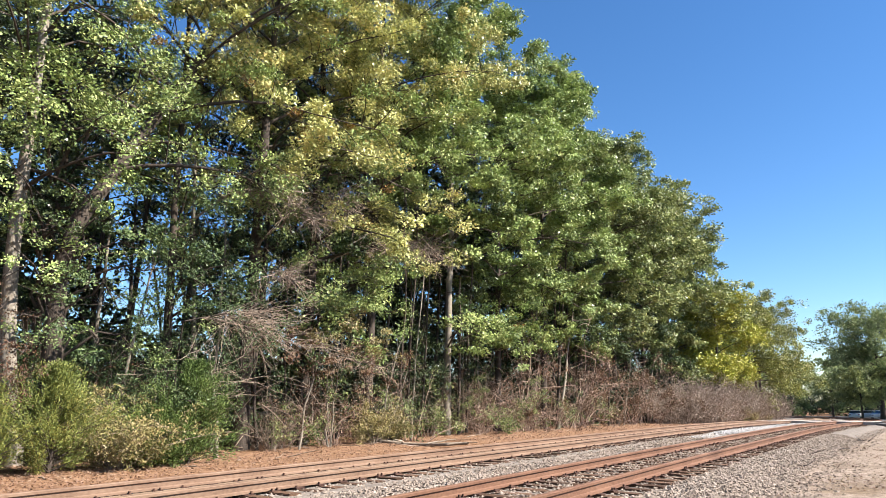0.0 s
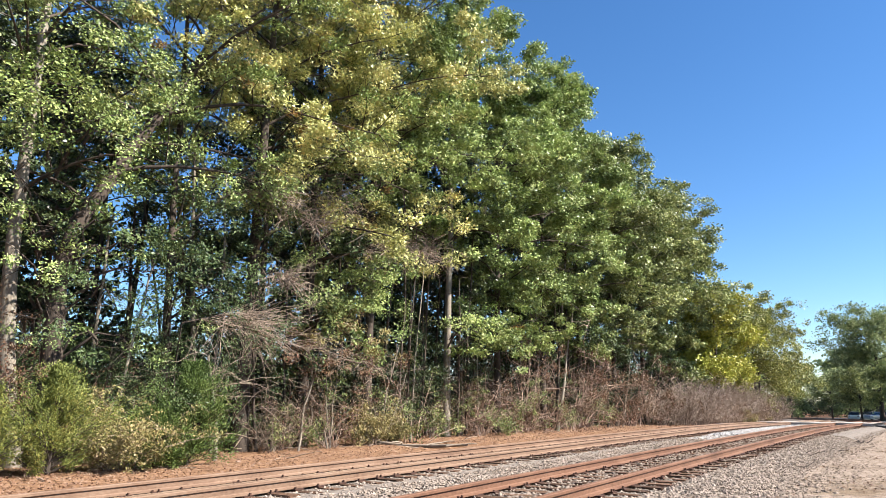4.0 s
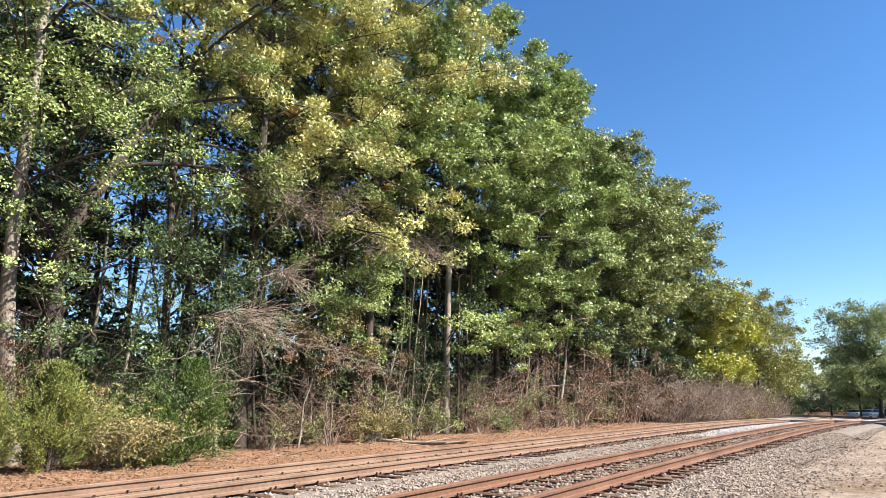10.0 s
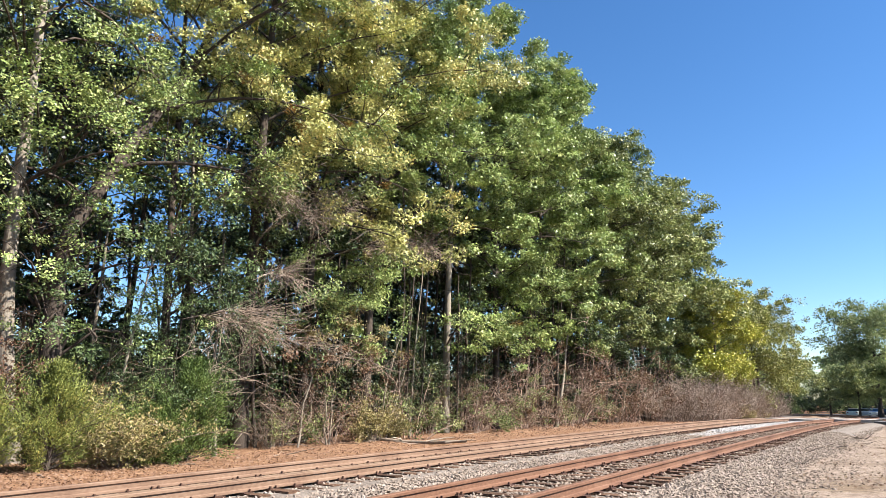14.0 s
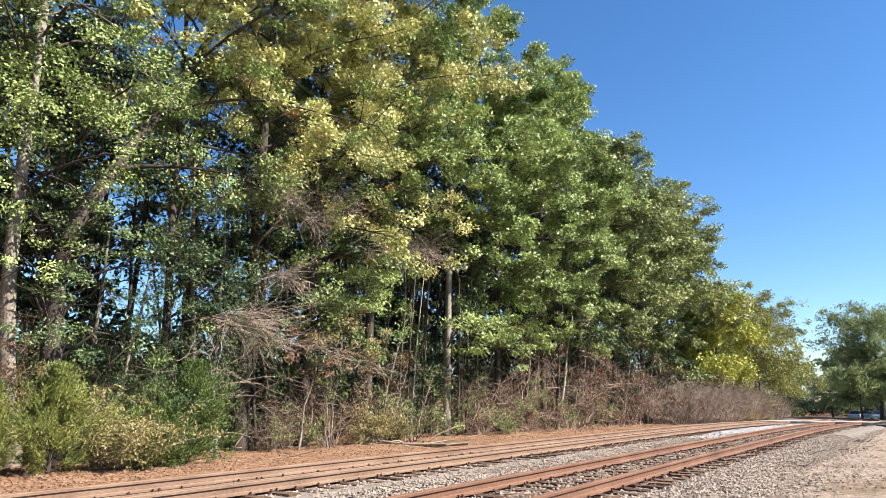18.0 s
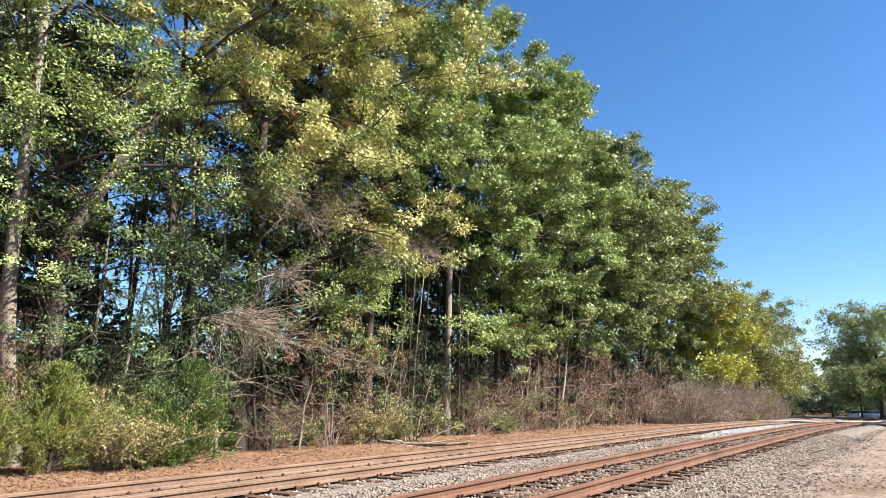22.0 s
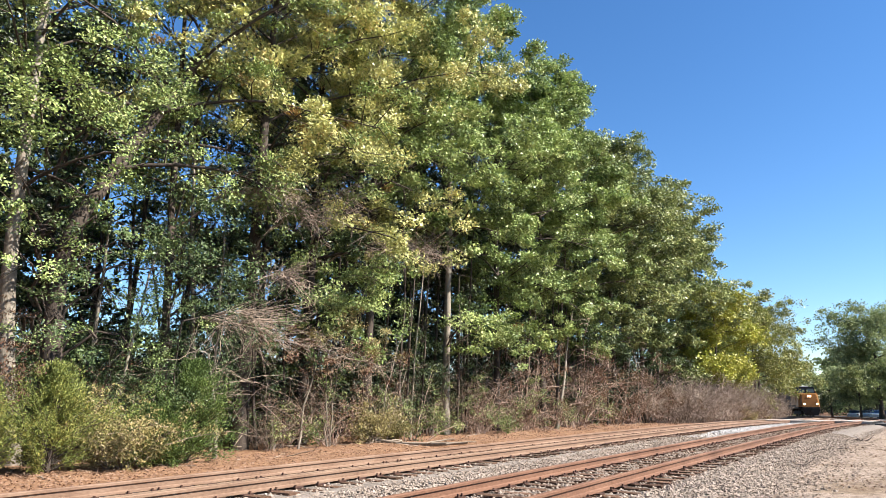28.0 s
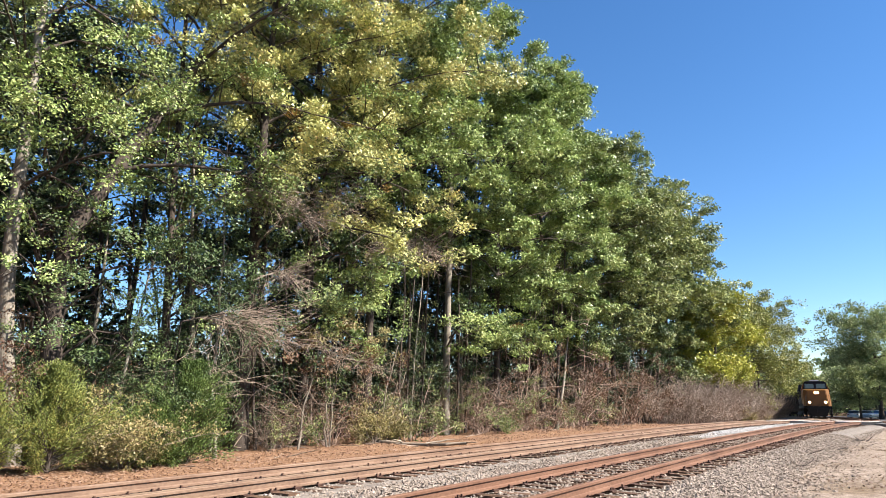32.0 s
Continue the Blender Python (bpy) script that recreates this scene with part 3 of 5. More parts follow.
OAK = [(0, 0, 0), (0, -0.1, 2.7), (0.1, -0.25, 4.5), (0.1, -0.3, 5.9), (0.2, 0.2, 7.0), (0.3, 0.7, 8.0), (0.4, 1.4, 9.5), (0.5, 2.2, 10.9), (0.4, 3.2, 12.8), (0.2, 4.4, 15.5), (0.1, 4.9, 19.0)]
FORK = [(0, 0, 0), (0, -0.4, 1.9), (0, -0.7, 3.9), (0.1, -0.85, 6.1), (0.2, -0.9, 8.6), (0.4, -1.0, 12.0), (0.4, -1.0, 19.0)]
FRONT = [
    # y, x, height, crown base, spread, leaf, limbs, leaves a clump, trunk radius, bark, lean, share of twigs in leaf, label
    (2.8, -19.5, 21, 5.0, 4.4, "green", 22, 120, 0.26, "bark", (0.5, 0.5), 1.0, "tall green oak with a dark trunk at the wood's edge"),
    (9.4, -18.9, 20, 8.4, 4.8, "fresh", 28, 190, 0.27, "bark", OAK, 0.62, "tall oak whose dark trunk leans over under light green leaves"),
    (8.9, -19.3, 19.5, 7.4, 3.6, "green", 18, 150, 0.20, "pale", FORK, 0.6, "tall tree with pale flaking bark and green leaves"),
    (13.1, -19.4, 20, 7.6, 2.6, "green", 14, 150, 0.13, "bark", (0.2, -0.6), 0.38, "slender green tree with open sky behind its branches"),
    (15.8, -18.9, 23, 9.0, 4.1, "olive", 26, 190, 0.24, "bark", (0.3, 0.2), 0.9, "tall tree with leaves turning olive and gold"),
    (18.9, -19.2, 26, 7.4, 4.8, "olive", 30, 190, 0.20, "bark", (0.3, 0.2), 1.0, "tall tree with yellowing autumn leaves"),
    (23.0, -19.4, 25.6, 9.2, 5.0, "green", 32, 170, 0.20, "bark", (0.3, 0.2), 1.0, "tall green tree with a slim dark trunk"),
    (28.2, -18.7, 23.4, 9.0, 4.8, "green", 29, 170, 0.18, "pale", (0.3, 0.6), 1.0, "tall green tree with a straight pale trunk"),
    (33.5, -18.8, 23.0, 7.4, 4.7, "green", 28, 165, 0.18, "bark", (0.2, 0.2), 1.0, "tall mid-green tree beside the railway"),
    (38.6, -18.4, 22.4, 8.4, 4.6, "green", 28, 155, 0.19, "bark", (0.4, 0.4), 1.0, "tall green tree with a grey trunk above brown shrubs"),
    (45.5, -18.8, 21.8, 8.6, 4.8, "moss", 29, 130, 0.20, "bark", (0.3, 0.2), 1.0, "tall dense green tree with a rounded top"),
    (52.5, -18.8, 21.8, 6.4, 5.0, "moss", 26, 115, 0.20, "bark", (0.2, 0.3), 1.0, "tall olive green tree in the dense part of the wood"),
    (60.0, -18.8, 21.2, 5.8, 4.6, "moss", 26, 105, 0.20, "bark", (0.2, 0.2), 1.0, "tall green tree with foliage close to the ground"),
    (67.5, -18.6, 20.6, 4.4, 4.6, "moss", 24, 95, 0.20, "bark", (0.2, 0.2), 1.0, "green tree near the end of the tall wood"),
    (76.0, -18.8, 18.6, 3.4, 4.0, "moss", 22, 85, 0.18, "bark", (0.2, 0.2), 1.0, "green tree at the very end of the tall wood"),
]
front_trees = []
for i, (y, x, h, b, sp, leaf, limbs, per, r0, bark, lean, fill, label) in enumerate(FRONT):
    size = 0.102 if y < 14 else 0.130 if y < 22 else 0.165 if y < 36 else 0.195 if y < 48 else 0.23 if y < 62 else 0.26
    leafy = 0.95 if y < 14 else 1.15 if y < 22 else 1.1
    path = lean if len(lean) > 2 else None
    ob = grow_tree(100 + i, h, b, sp, leaf, limbs, int(per * leafy), size, 0.52 if y < 14 else 0.60 if y < 44 else 0.72, r0, (0, 0) if path else lean, bark, 0.3, label, 0.0 if y > 44 else 1.1, fill, fine_top=4.5 + 0.65 * math.hypot(17, y), path=path, tight=True, top=0.5, tri=y > 13.5)
    stand(ob, x, y, 0, 0.32)
    front_trees.append((ob, x, y, h, (0, 0) if path else lean))


def side_limb(place, leaf, leaves, radius, size, seed, label="", bare=0):
    """One more limb on the nearest tree, out to a place on the face of the wood: with its own spray of leaves, or bare twigs."""
    rng = np.random.default_rng(seed)
    ob, x, y, h, lean = min(front_trees, key=lambda q: abs(q[2] - place[1]) + (50 if q[3] < place[2] + 2 else 0))
    root = Vector((x, y, float(lie(x, y)) - 0.06))
    z0 = max(2.0, (place[2] - root.z) * 0.86)
    t = z0 / h
    start = np.array([lean[0] * t ** 1.2, lean[1] * t ** 1.2, z0])
    end = np.array(place) - np.array(root) - start
    w = Wood()
    way = end * np.linspace(0, 1, 7)[:, None] + rng.normal(0, 0.10, (7, 3)) + np.array([0, 0, 0.5]) * np.sin(np.linspace(0, 3.14, 7))[:, None]
    way[0] = 0
    w.tube(way, np.linspace(0.05, 0.012, 7), 5)
    for b in range(bare or 5):
        o = way[int(rng.integers(4, 7))]
        if bare:
            a = rng.uniform(-1.2, 1.6)
            tw = bent(rng, o, (math.cos(a) * 0.7, math.sin(a), rng.uniform(-0.5, 0.5)), rng.uniform(0.7, 1.9), 5, rng.uniform(-0.2, 0.9), 0.16)
            w.tube(tw, np.linspace(0.014, 0.005, 6), 3)
            for c in range(3):
                w.tube(bent(rng, tw[int(rng.integers(1, 5))], rng.normal(0, 1, 3), rng.uniform(0.3, 0.8), 3, 0.2, 0.15), np.linspace(0.009, 0.004, 4), 3)
        else:
            w.tube(bent(rng, o, rng.normal(0, 1, 3), radius, 3, 0.1, 0.1), np.linspace(0.012, 0.005, 4), 3)
    limb = part("limb" if leaves else "dead_limb", w.mesh("limb", M["twig" if bare else "bark"]), ob, "" if leaves else "bare grey-brown dead limb full of twigs", at=Matrix.Translation(start))
    if leaves:
        centres = end + rng.normal(0, 1, (max(1, leaves // 90), 3)) * radius * np.array([0.6, 0.9, 0.55])
        v, f = leaves_at(rng, centres, 90 if leaves >= 90 else leaves, radius * 0.5, size, 0.6, 0.7, 0.0, 0.6, 0.45)
        part("foliage", mesh_of("foliage", v, f, M[leaf]), limb, label)
    SWAY.append((limb, limb.matrix_basis.copy(), 1.0, float(rng.uniform(0, 50))))


for k, p in enumerate([(-16.0, 14.9, 10.1), (-16.0, 12.3, 11.1), (-16.2, 42.2, 11.5), (-16.0, 20.5, 8.7), (-16.0, 16.8, 10.7), (-16.0, 8.5, 10.4), (-16.2, 31.8, 5.1)]):
    side_limb(p, "orange_leaf", 90 if k % 3 else 180, 0.7, 0.095, 600 + k, "spray of orange autumn leaves")
for k, p in enumerate([(-15.6, 27.8, 10.9), (-15.9, 18.7, 5.6), (-15.9, 18.1, 4.4), (-16.0, 30.7, 4.5), (-15.8, 33.3, 8.5), (-15.6, 38.3, 11.1), (-15.6, 16.7, 9.0), (-15.8, 9.5, 10.0), (-15.8, 6.5, 8.4), (-15.8, 8.5, 8.5), (-15.6, 47.8, 10.9), (-16.0, 24.8, 12.6), (-16.3, 19.6, 4.8), (-16.3, 27.1, 4.5), (-16.3, 29.8, 5.0), (-16.3, 32.3, 4.6), (-16.3, 30.1, 10.8)]):
    side_limb(p, "fresh", 1350, 1.0, 0.10 if p[1] < 20 else 0.14, 630 + k, "spray of bright light green leaves")
# next three groups: dark sprays have part of the shade in their leaf colour
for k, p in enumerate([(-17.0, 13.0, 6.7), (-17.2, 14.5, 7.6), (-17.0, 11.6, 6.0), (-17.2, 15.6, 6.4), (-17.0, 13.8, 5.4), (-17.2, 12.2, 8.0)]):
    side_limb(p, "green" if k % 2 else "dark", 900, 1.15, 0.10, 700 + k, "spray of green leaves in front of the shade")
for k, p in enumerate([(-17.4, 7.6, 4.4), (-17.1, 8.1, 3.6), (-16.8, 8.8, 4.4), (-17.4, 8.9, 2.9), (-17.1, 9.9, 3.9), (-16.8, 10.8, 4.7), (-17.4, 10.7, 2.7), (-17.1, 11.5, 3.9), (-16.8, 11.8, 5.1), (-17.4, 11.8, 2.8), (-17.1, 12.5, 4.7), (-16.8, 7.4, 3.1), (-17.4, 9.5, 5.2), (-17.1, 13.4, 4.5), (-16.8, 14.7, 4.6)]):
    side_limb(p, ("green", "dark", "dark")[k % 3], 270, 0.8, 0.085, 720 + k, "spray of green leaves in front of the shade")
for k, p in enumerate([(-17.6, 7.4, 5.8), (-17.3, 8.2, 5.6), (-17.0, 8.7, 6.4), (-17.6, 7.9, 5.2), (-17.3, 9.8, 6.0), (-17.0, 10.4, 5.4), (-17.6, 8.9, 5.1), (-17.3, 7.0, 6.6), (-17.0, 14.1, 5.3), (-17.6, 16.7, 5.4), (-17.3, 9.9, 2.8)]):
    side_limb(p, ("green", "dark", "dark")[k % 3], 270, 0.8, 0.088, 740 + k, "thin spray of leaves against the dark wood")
for k, p in enumerate([(-16.2, 14.4, 7.9), (-16.2, 17.4, 8.5), (-16.2, 23.2, 7.5), (-16.2, 15.0, 5.1), (-16.2, 20.4, 7.1), (-16.2, 16.0, 7.4), (-16.4, 21.6, 7.6)]):
    side_limb(p, "", 0, 1.0, 0.1, 660 + k, "", 46)
for k, p in enumerate([(-16.8, 16.9, 3.5), (-16.8, 19.7, 3.5), (-17.0, 18.3, 4.0)]):
    side_limb(p, "gold", 700, 0.8, 0.10, 680 + k, "spray of golden and tan leaves")
for k, p in enumerate([(-16.7, 18.0, 2.4), (-16.7, 16.9, 3.2), (-16.7, 19.5, 2.7), (-16.7, 20.8, 2.5), (-16.8, 17.4, 3.0)]):
    side_limb(p, "russet", 450, 0.8, 0.09, 690 + k, "spray of dull russet leaves on grey twigs", 10)

# the rows behind, up to the far side of the belt of trees
rng = np.random.default_rng(5)
# leaf colour darkened here to stand in for shade behind the front trees
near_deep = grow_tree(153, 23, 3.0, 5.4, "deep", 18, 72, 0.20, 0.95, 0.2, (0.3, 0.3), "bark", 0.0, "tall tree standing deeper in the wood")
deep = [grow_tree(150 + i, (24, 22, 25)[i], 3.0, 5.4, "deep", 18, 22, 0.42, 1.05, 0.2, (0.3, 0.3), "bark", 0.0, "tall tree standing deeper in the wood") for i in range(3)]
BACK = [(19.5, -37), (16.2, -38), (13.5, -36), (10.0, -35), (28, -25), (33, -27), (38, -25), (44, -26), (50, -24.5), (57, -26), (64, -25), (72, -24), (80, -23), (88, -24), (31, -33), (41, -33), (52, -33), (66, -32), (81, -31)]
CLOSE = [(8.0, -26.0), (22.5, -26), (5.0, -23.5), (-2, -21), (2, -27)]
for j, (y, x) in enumerate(BACK):
    m = pose(x, y, float(lie(x, y)) - 0.06, 0, 0, float(rng.uniform(0, 360)))
    if j < 3:
        ob = deep[j]
        ob.matrix_basis = m
    else:
        ob = copy_thing(deep[j % 3], m)
    SWAY.append((ob, m, 0.25, float(rng.uniform(0, 50))))

for j, (y, x) in enumerate(CLOSE):
    m = pose(x, y, float(lie(x, y)) - 0.06, 0, 0, j * 67.0)
    if j:
        ob = copy_thing(near_deep, m)
    else:
        ob = near_deep
        ob.matrix_basis = m
    SWAY.append((ob, m, 0.25, j * 7.3))

# thin trees on the open side, with sky between them
for j, (y, x, h, r0) in enumerate([(13.0, -24.0, 17, 0.10), (15.2, -25.5, 18, 0.11), (17.4, -24.5, 18, 0.10), (11.5, -25.0, 16, 0.11), (9.0, -26.0, 18, 0.14), (18.8, -27.0, 19, 0.12), (6.0, -25.0, 18, 0.12)]):
    ob = grow_tree(200 + j, h, h * 0.42, 2.4, ("dark", "green", "olive")[j % 3], 12, 45, 0.15, 0.6, r0, (rng.uniform(-1, 1), rng.uniform(-0.6, 1.2)), "bark", 0.1, "thin tree with sparse leaves and open sky behind", 0, 0.55)
    stand(ob, x, y, 0, 0.3)

# yellow-green and far trees past the tall wood
YG = grow_tree(300, 13.6, 3.8, 3.4, "yellow", 20, 70, 0.26, 0.85, 0.16, (0.3, 0.2), "bark", 0.2, "yellow-green autumn tree beyond the tall wood")
stand(YG, -14.8, 70.5, 0, 0.3)
YG2 = grow_tree(301, 15.0, 1.6, 5.0, "thin", 20, 60, 0.26, 0.95, 0.15, (0.2, 0.2), "bark", 0.2, "olive and yellow tree with thin upper twigs", 0, 0.85)
stand(YG2, -17.0, 96, 0, 0.3)
for y, x, src, turn in ((88, -18.0, YG, 120), (103, -21.0, YG2, 200), (108, -27, YG2, 60), (116, -30, YG2, 10)):
    m = pose(x, y, float(lie(x, y)) - 0.06, 0, 0, turn)
    ob = copy_thing(src, m)
    SWAY.append((ob, m, 0.25, y * 1.7 % 50))

YG3 = grow_tree(302, 17.4, 5.6, 5.0, "thin", 24, 58, 0.25, 0.8, 0.18, (0.4, 0.2), "bark", 0.15, "olive green tree with thinning leaves leaning over the railway", 0, 0.95)
stand(YG3, -16.6, 102, 0, 0.3)
m = pose(-18.5, 118, float(lie(-18.5, 118)) - 0.06, 0, 0, 40)
SWAY.append((copy_thing(YG3, m), m, 0.25, 7.0))

# a lower storey of young trees that closes the face of the wood
# the second kind takes dark leaves to paint in the shade under the crowns
young = [grow_tree(320 + i, (10.0, 12.5, 8.5)[i], (4.6, 4.2, 2.6)[i], (3.0, 3.2, 2.6)[i], ("fresh", "dark", "green")[i], 13, 50, 0.165, 0.42, 0.09, (0.5, 0.3), "bark", 0.4, ("light green young tree at the wood's edge", "slim green young tree at the wood's edge", "small tree with mid-green leaves")[i], group="young trees at the wood's edge") for i in range(3)]
rng = np.random.default_rng(15)
for j, (y, x, k) in enumerate([(46.0, -19.2, 0), (17.6, -20.6, 1), (20.2, -20.2, 2), (31.0, -21.4, 1), (36.6, -18.6, 0), (43.0, -19.8, 1), (50.0, -19.8, 1), (57.0, -19.4, 1), (64.0, -18.8, 1), (71.5, -18.2, 2)]):
    m = pose(x, y, float(lie(x, y)) - 0.06, 0, 0, float(rng.uniform(-50, 50)))
    if j < 3:
        ob = young[k]
        ob.matrix_basis = m
    else:
        ob = copy_thing(young[k], m)
    SWAY.append((ob, m, 0.6, float(rng.uniform(0, 50))))

R1 = grow_tree(310, 17.8, 7.6, 7.4, "far", 24, 55, 0.36, 1.25, 0.4, (0.3, 0.0), "bark", 0.0, "large grey-green tree beyond the crossing, against the sky", 0, 1.0, "tree", "trees beyond the crossing", 0.7)
stand(R1, -3.0, 138, 0, 0.2)
R2 = grow_tree(311, 10.5, 3.7, 5.2, "moss", 18, 34, 0.40, 1.1, 0.25, (0.2, 0.1), "bark", 0.0, "low spreading tree shading the parked cars", 0, 1.0, "tree", "trees beyond the crossing", 0.75)
stand(R2, -5.6, 129, 0, 0.2, scale=0.72)
R3 = grow_tree(312, 10.5, 1.5, 5.6, "far", 15, 13, 0.65, 1.2, 0.25, (0.2, 0.1), "bark", 0.0, "distant low tree on the skyline", 0, 1.0, "tree", "trees beyond the crossing", 0.75)
stand(R3, -30, 255, 0, 0.0, scale=1.4)
for y, x, src, turn, sc in ((150, 11.0, R1, 80, 1.0), (156, -4.0, R2, 150, 0.8), (130, 1.5, R2, 30, 0.78), (160, -12, R2, 300, 0.8), (170, -4, R2, 10, 0.9), (182, -22, R3, 75, 1.0), (186, -10, R3, 190, 1.0), (182, 4, R3, 250, 1.0), (250, -80, R3, 20, 1.4), (252, -62, R3, 200, 1.4), (255, -45, R3, 90, 1.4), (258, -10, R3, 140, 1.8), (255, 8, R3, 10, 1.8), (205, -52, R3, 20, 1.5), (210, -38, R3, 120, 1.5), (208, -27, R3, 220, 1.3), (222, -12, R3, 320, 1.5), (215, 2, R3, 45, 1.5), (150, -32, R2, 170, 0.9), (152, 24, R1, 20, 0.9)):
    if clear_of_line(x, y, 7):
        m = pose(x, y, float(lie(x, y)) - 0.1, 0, 0, turn)
        ob = copy_thing(src, m)
        ob.scale = (sc, sc, sc)
        SWAY.append((ob, m, 0.2, y * 1.3 % 50))


# ---- saplings and poles in the understorey ----
def sapling(x, y, lean_y, h, r, bark="pale", leaf="green", leafy=0.5, seed=0):
    rng = np.random.default_rng(seed)
    root = tagged(new("sapling"), "thin " + ("pale" if bark == "pale" else "dark") + "-barked young tree under the canopy", "tree", "saplings in the wood")
    full = h * 1.35
    t = np.linspace(0, 1, 9)
    wob = np.cumsum(rng.normal(0, 0.05, (9, 2)), 0)
    pts = np.stack([wob[:, 0] - wob[0, 0] + 0.3 * t, wob[:, 1] - wob[0, 1] + lean_y * 1.35 * t, t * full], 1)
    w = Wood()
    w.tube(pts, r * (1 - 0.75 * t) + 0.006, 7)
    part("trunk", w.mesh("trunk", M[bark]), root)
    centres = []
    for b in range(int(6 + h * 0.6)):
        f = rng.uniform(0.35, 1.0)
        o = np.array([np.interp(f, t, pts[:, j]) for j in range(3)])
        a = rng.uniform(0, 6.28)
        tw = bent(rng, o, (math.cos(a), math.sin(a), rng.uniform(0.1, 1.0)), rng.uniform(0.5, 1.4), 4, 0.4, 0.16)
        w = Wood()
        w.tube(tw, np.linspace(r * 0.3, 0.004, 5), 4)
        part("branch", w.mesh("branch", M["bark"]), root)
        centres += [tw[-1], tw[2]]
    keep = [c for c in centres if rng.uniform() < leafy]
    if keep:
        v, f = leaves_at(rng, keep, 38, 0.4, 0.12)
        part("foliage", mesh_of("foliage", v, f, M[leaf]), root)
    stand(root, x, y)
    return root


POLES = [(-19.1, 11.2, 0.75, 5.4), (-20.99, 20.94, 0.46, 3.25), (-18.33, 19.67, -0.08, 2.0), (-19.93, 24.93, 0.92, 3.02), (-20.6, 26.4, 1.38, 2.65), (-22.4, 34.9, 1.05, 5.1), (-19.3, 32.36, 0.81, 3.11), (-17.37, 38.31, 1.56, 5.42), (-19.5, 55.3, 2.5, 6.9), (-18.6, 59.7, 2.3, 5.0), (-19.77, 16.75, -0.04, 1.98), (-23.34, 14.26, -0.4, 6.97), (-23.02, 12.8, -0.12, 6.1), (-22.9, 31.52, 0.64, 6.45), (-21.78, 28.25, 1.31, 7.37), (-19.37, 45.1, 2.01, 7.74), (-20.07, 14.85, -0.9, 9.08), (-21.91, 15.26, -1.66, 6.96)]
for i, (x, y, ly, h) in enumerate(POLES):
    sapling(x, y, ly, h, (0.055, 0.06, 0.045, 0.055, 0.04, 0.075, 0.04, 0.10, 0.09, 0.09, 0.07, 0.11, 0.10, 0.08, 0.07, 0.09, 0.10, 0.06)[i], "pale" if i % 3 != 2 else "bark", ("green", "dark", "fresh")[i % 3], 0.45, 400 + i)
EDGE = [(-17.4, 17.10, 0.27, 3.03, 0.040, "pale"), (-17.3, 18.44, -0.31, 2.06, 0.035, "pale"), (-17.3, 18.55, 0.07, 2.27, 0.030, "pale"), (-17.5, 21.48, 0.99, 3.27, 0.038, "pale"), (-17.4, 21.86, 0.85, 2.12, 0.030, "pale"), (-18.6, 24.20, 0.19, 8.63, 0.055, "bark"), (-18.8, 25.17, 0.19, 8.84, 0.050, "bark"), (-18.4, 24.97, 0.51, 7.16, 0.040, "pale"), (-18.8, 26.22, 0.09, 8.45, 0.045, "bark"), (-18.2, 28.51, -0.16, 5.82, 0.075, "bark"), (-17.9, 30.04, 0.26, 3.65, 0.040, "pale"), (-17.6, 38.69, 1.43, 9.96, 0.110, "bark"), (-17.6, 47.47, 0.43, 4.46, 0.060, "bark"), (-17.6, 50.69, 0.77, 3.77, 0.070, "pale"), (-18.4, 17.27, -0.14, 4.69, 0.050, "bark"), (-18.4, 16.13, -0.44, 4.54, 0.060, "bark")]
for i, (x, y, ly, h, r, bark) in enumerate(EDGE):
    sapling(x, y, ly, h, r, bark, "dark", 0.12, 540 + i)
rng = np.random.default_rng(8)
# saplings with deep leaves have the wood's shade in their colour
for i in range(30):
    y = 8 + 76 * rng.uniform() ** 0.9
    x = -18.5 - 9 * rng.uniform()
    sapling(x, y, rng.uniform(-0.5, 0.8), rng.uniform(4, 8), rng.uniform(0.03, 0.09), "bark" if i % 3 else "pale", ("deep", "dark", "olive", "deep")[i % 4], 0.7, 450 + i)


rng = np.random.default_rng(18)
# the few leaves get the shade-darkened colour as well
for i in range(22):
    y = 20 + 28 * (i + rng.uniform(0, 0.8)) / 22
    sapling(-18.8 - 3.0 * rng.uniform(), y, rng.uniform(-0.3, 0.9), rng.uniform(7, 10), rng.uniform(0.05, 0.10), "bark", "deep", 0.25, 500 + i)


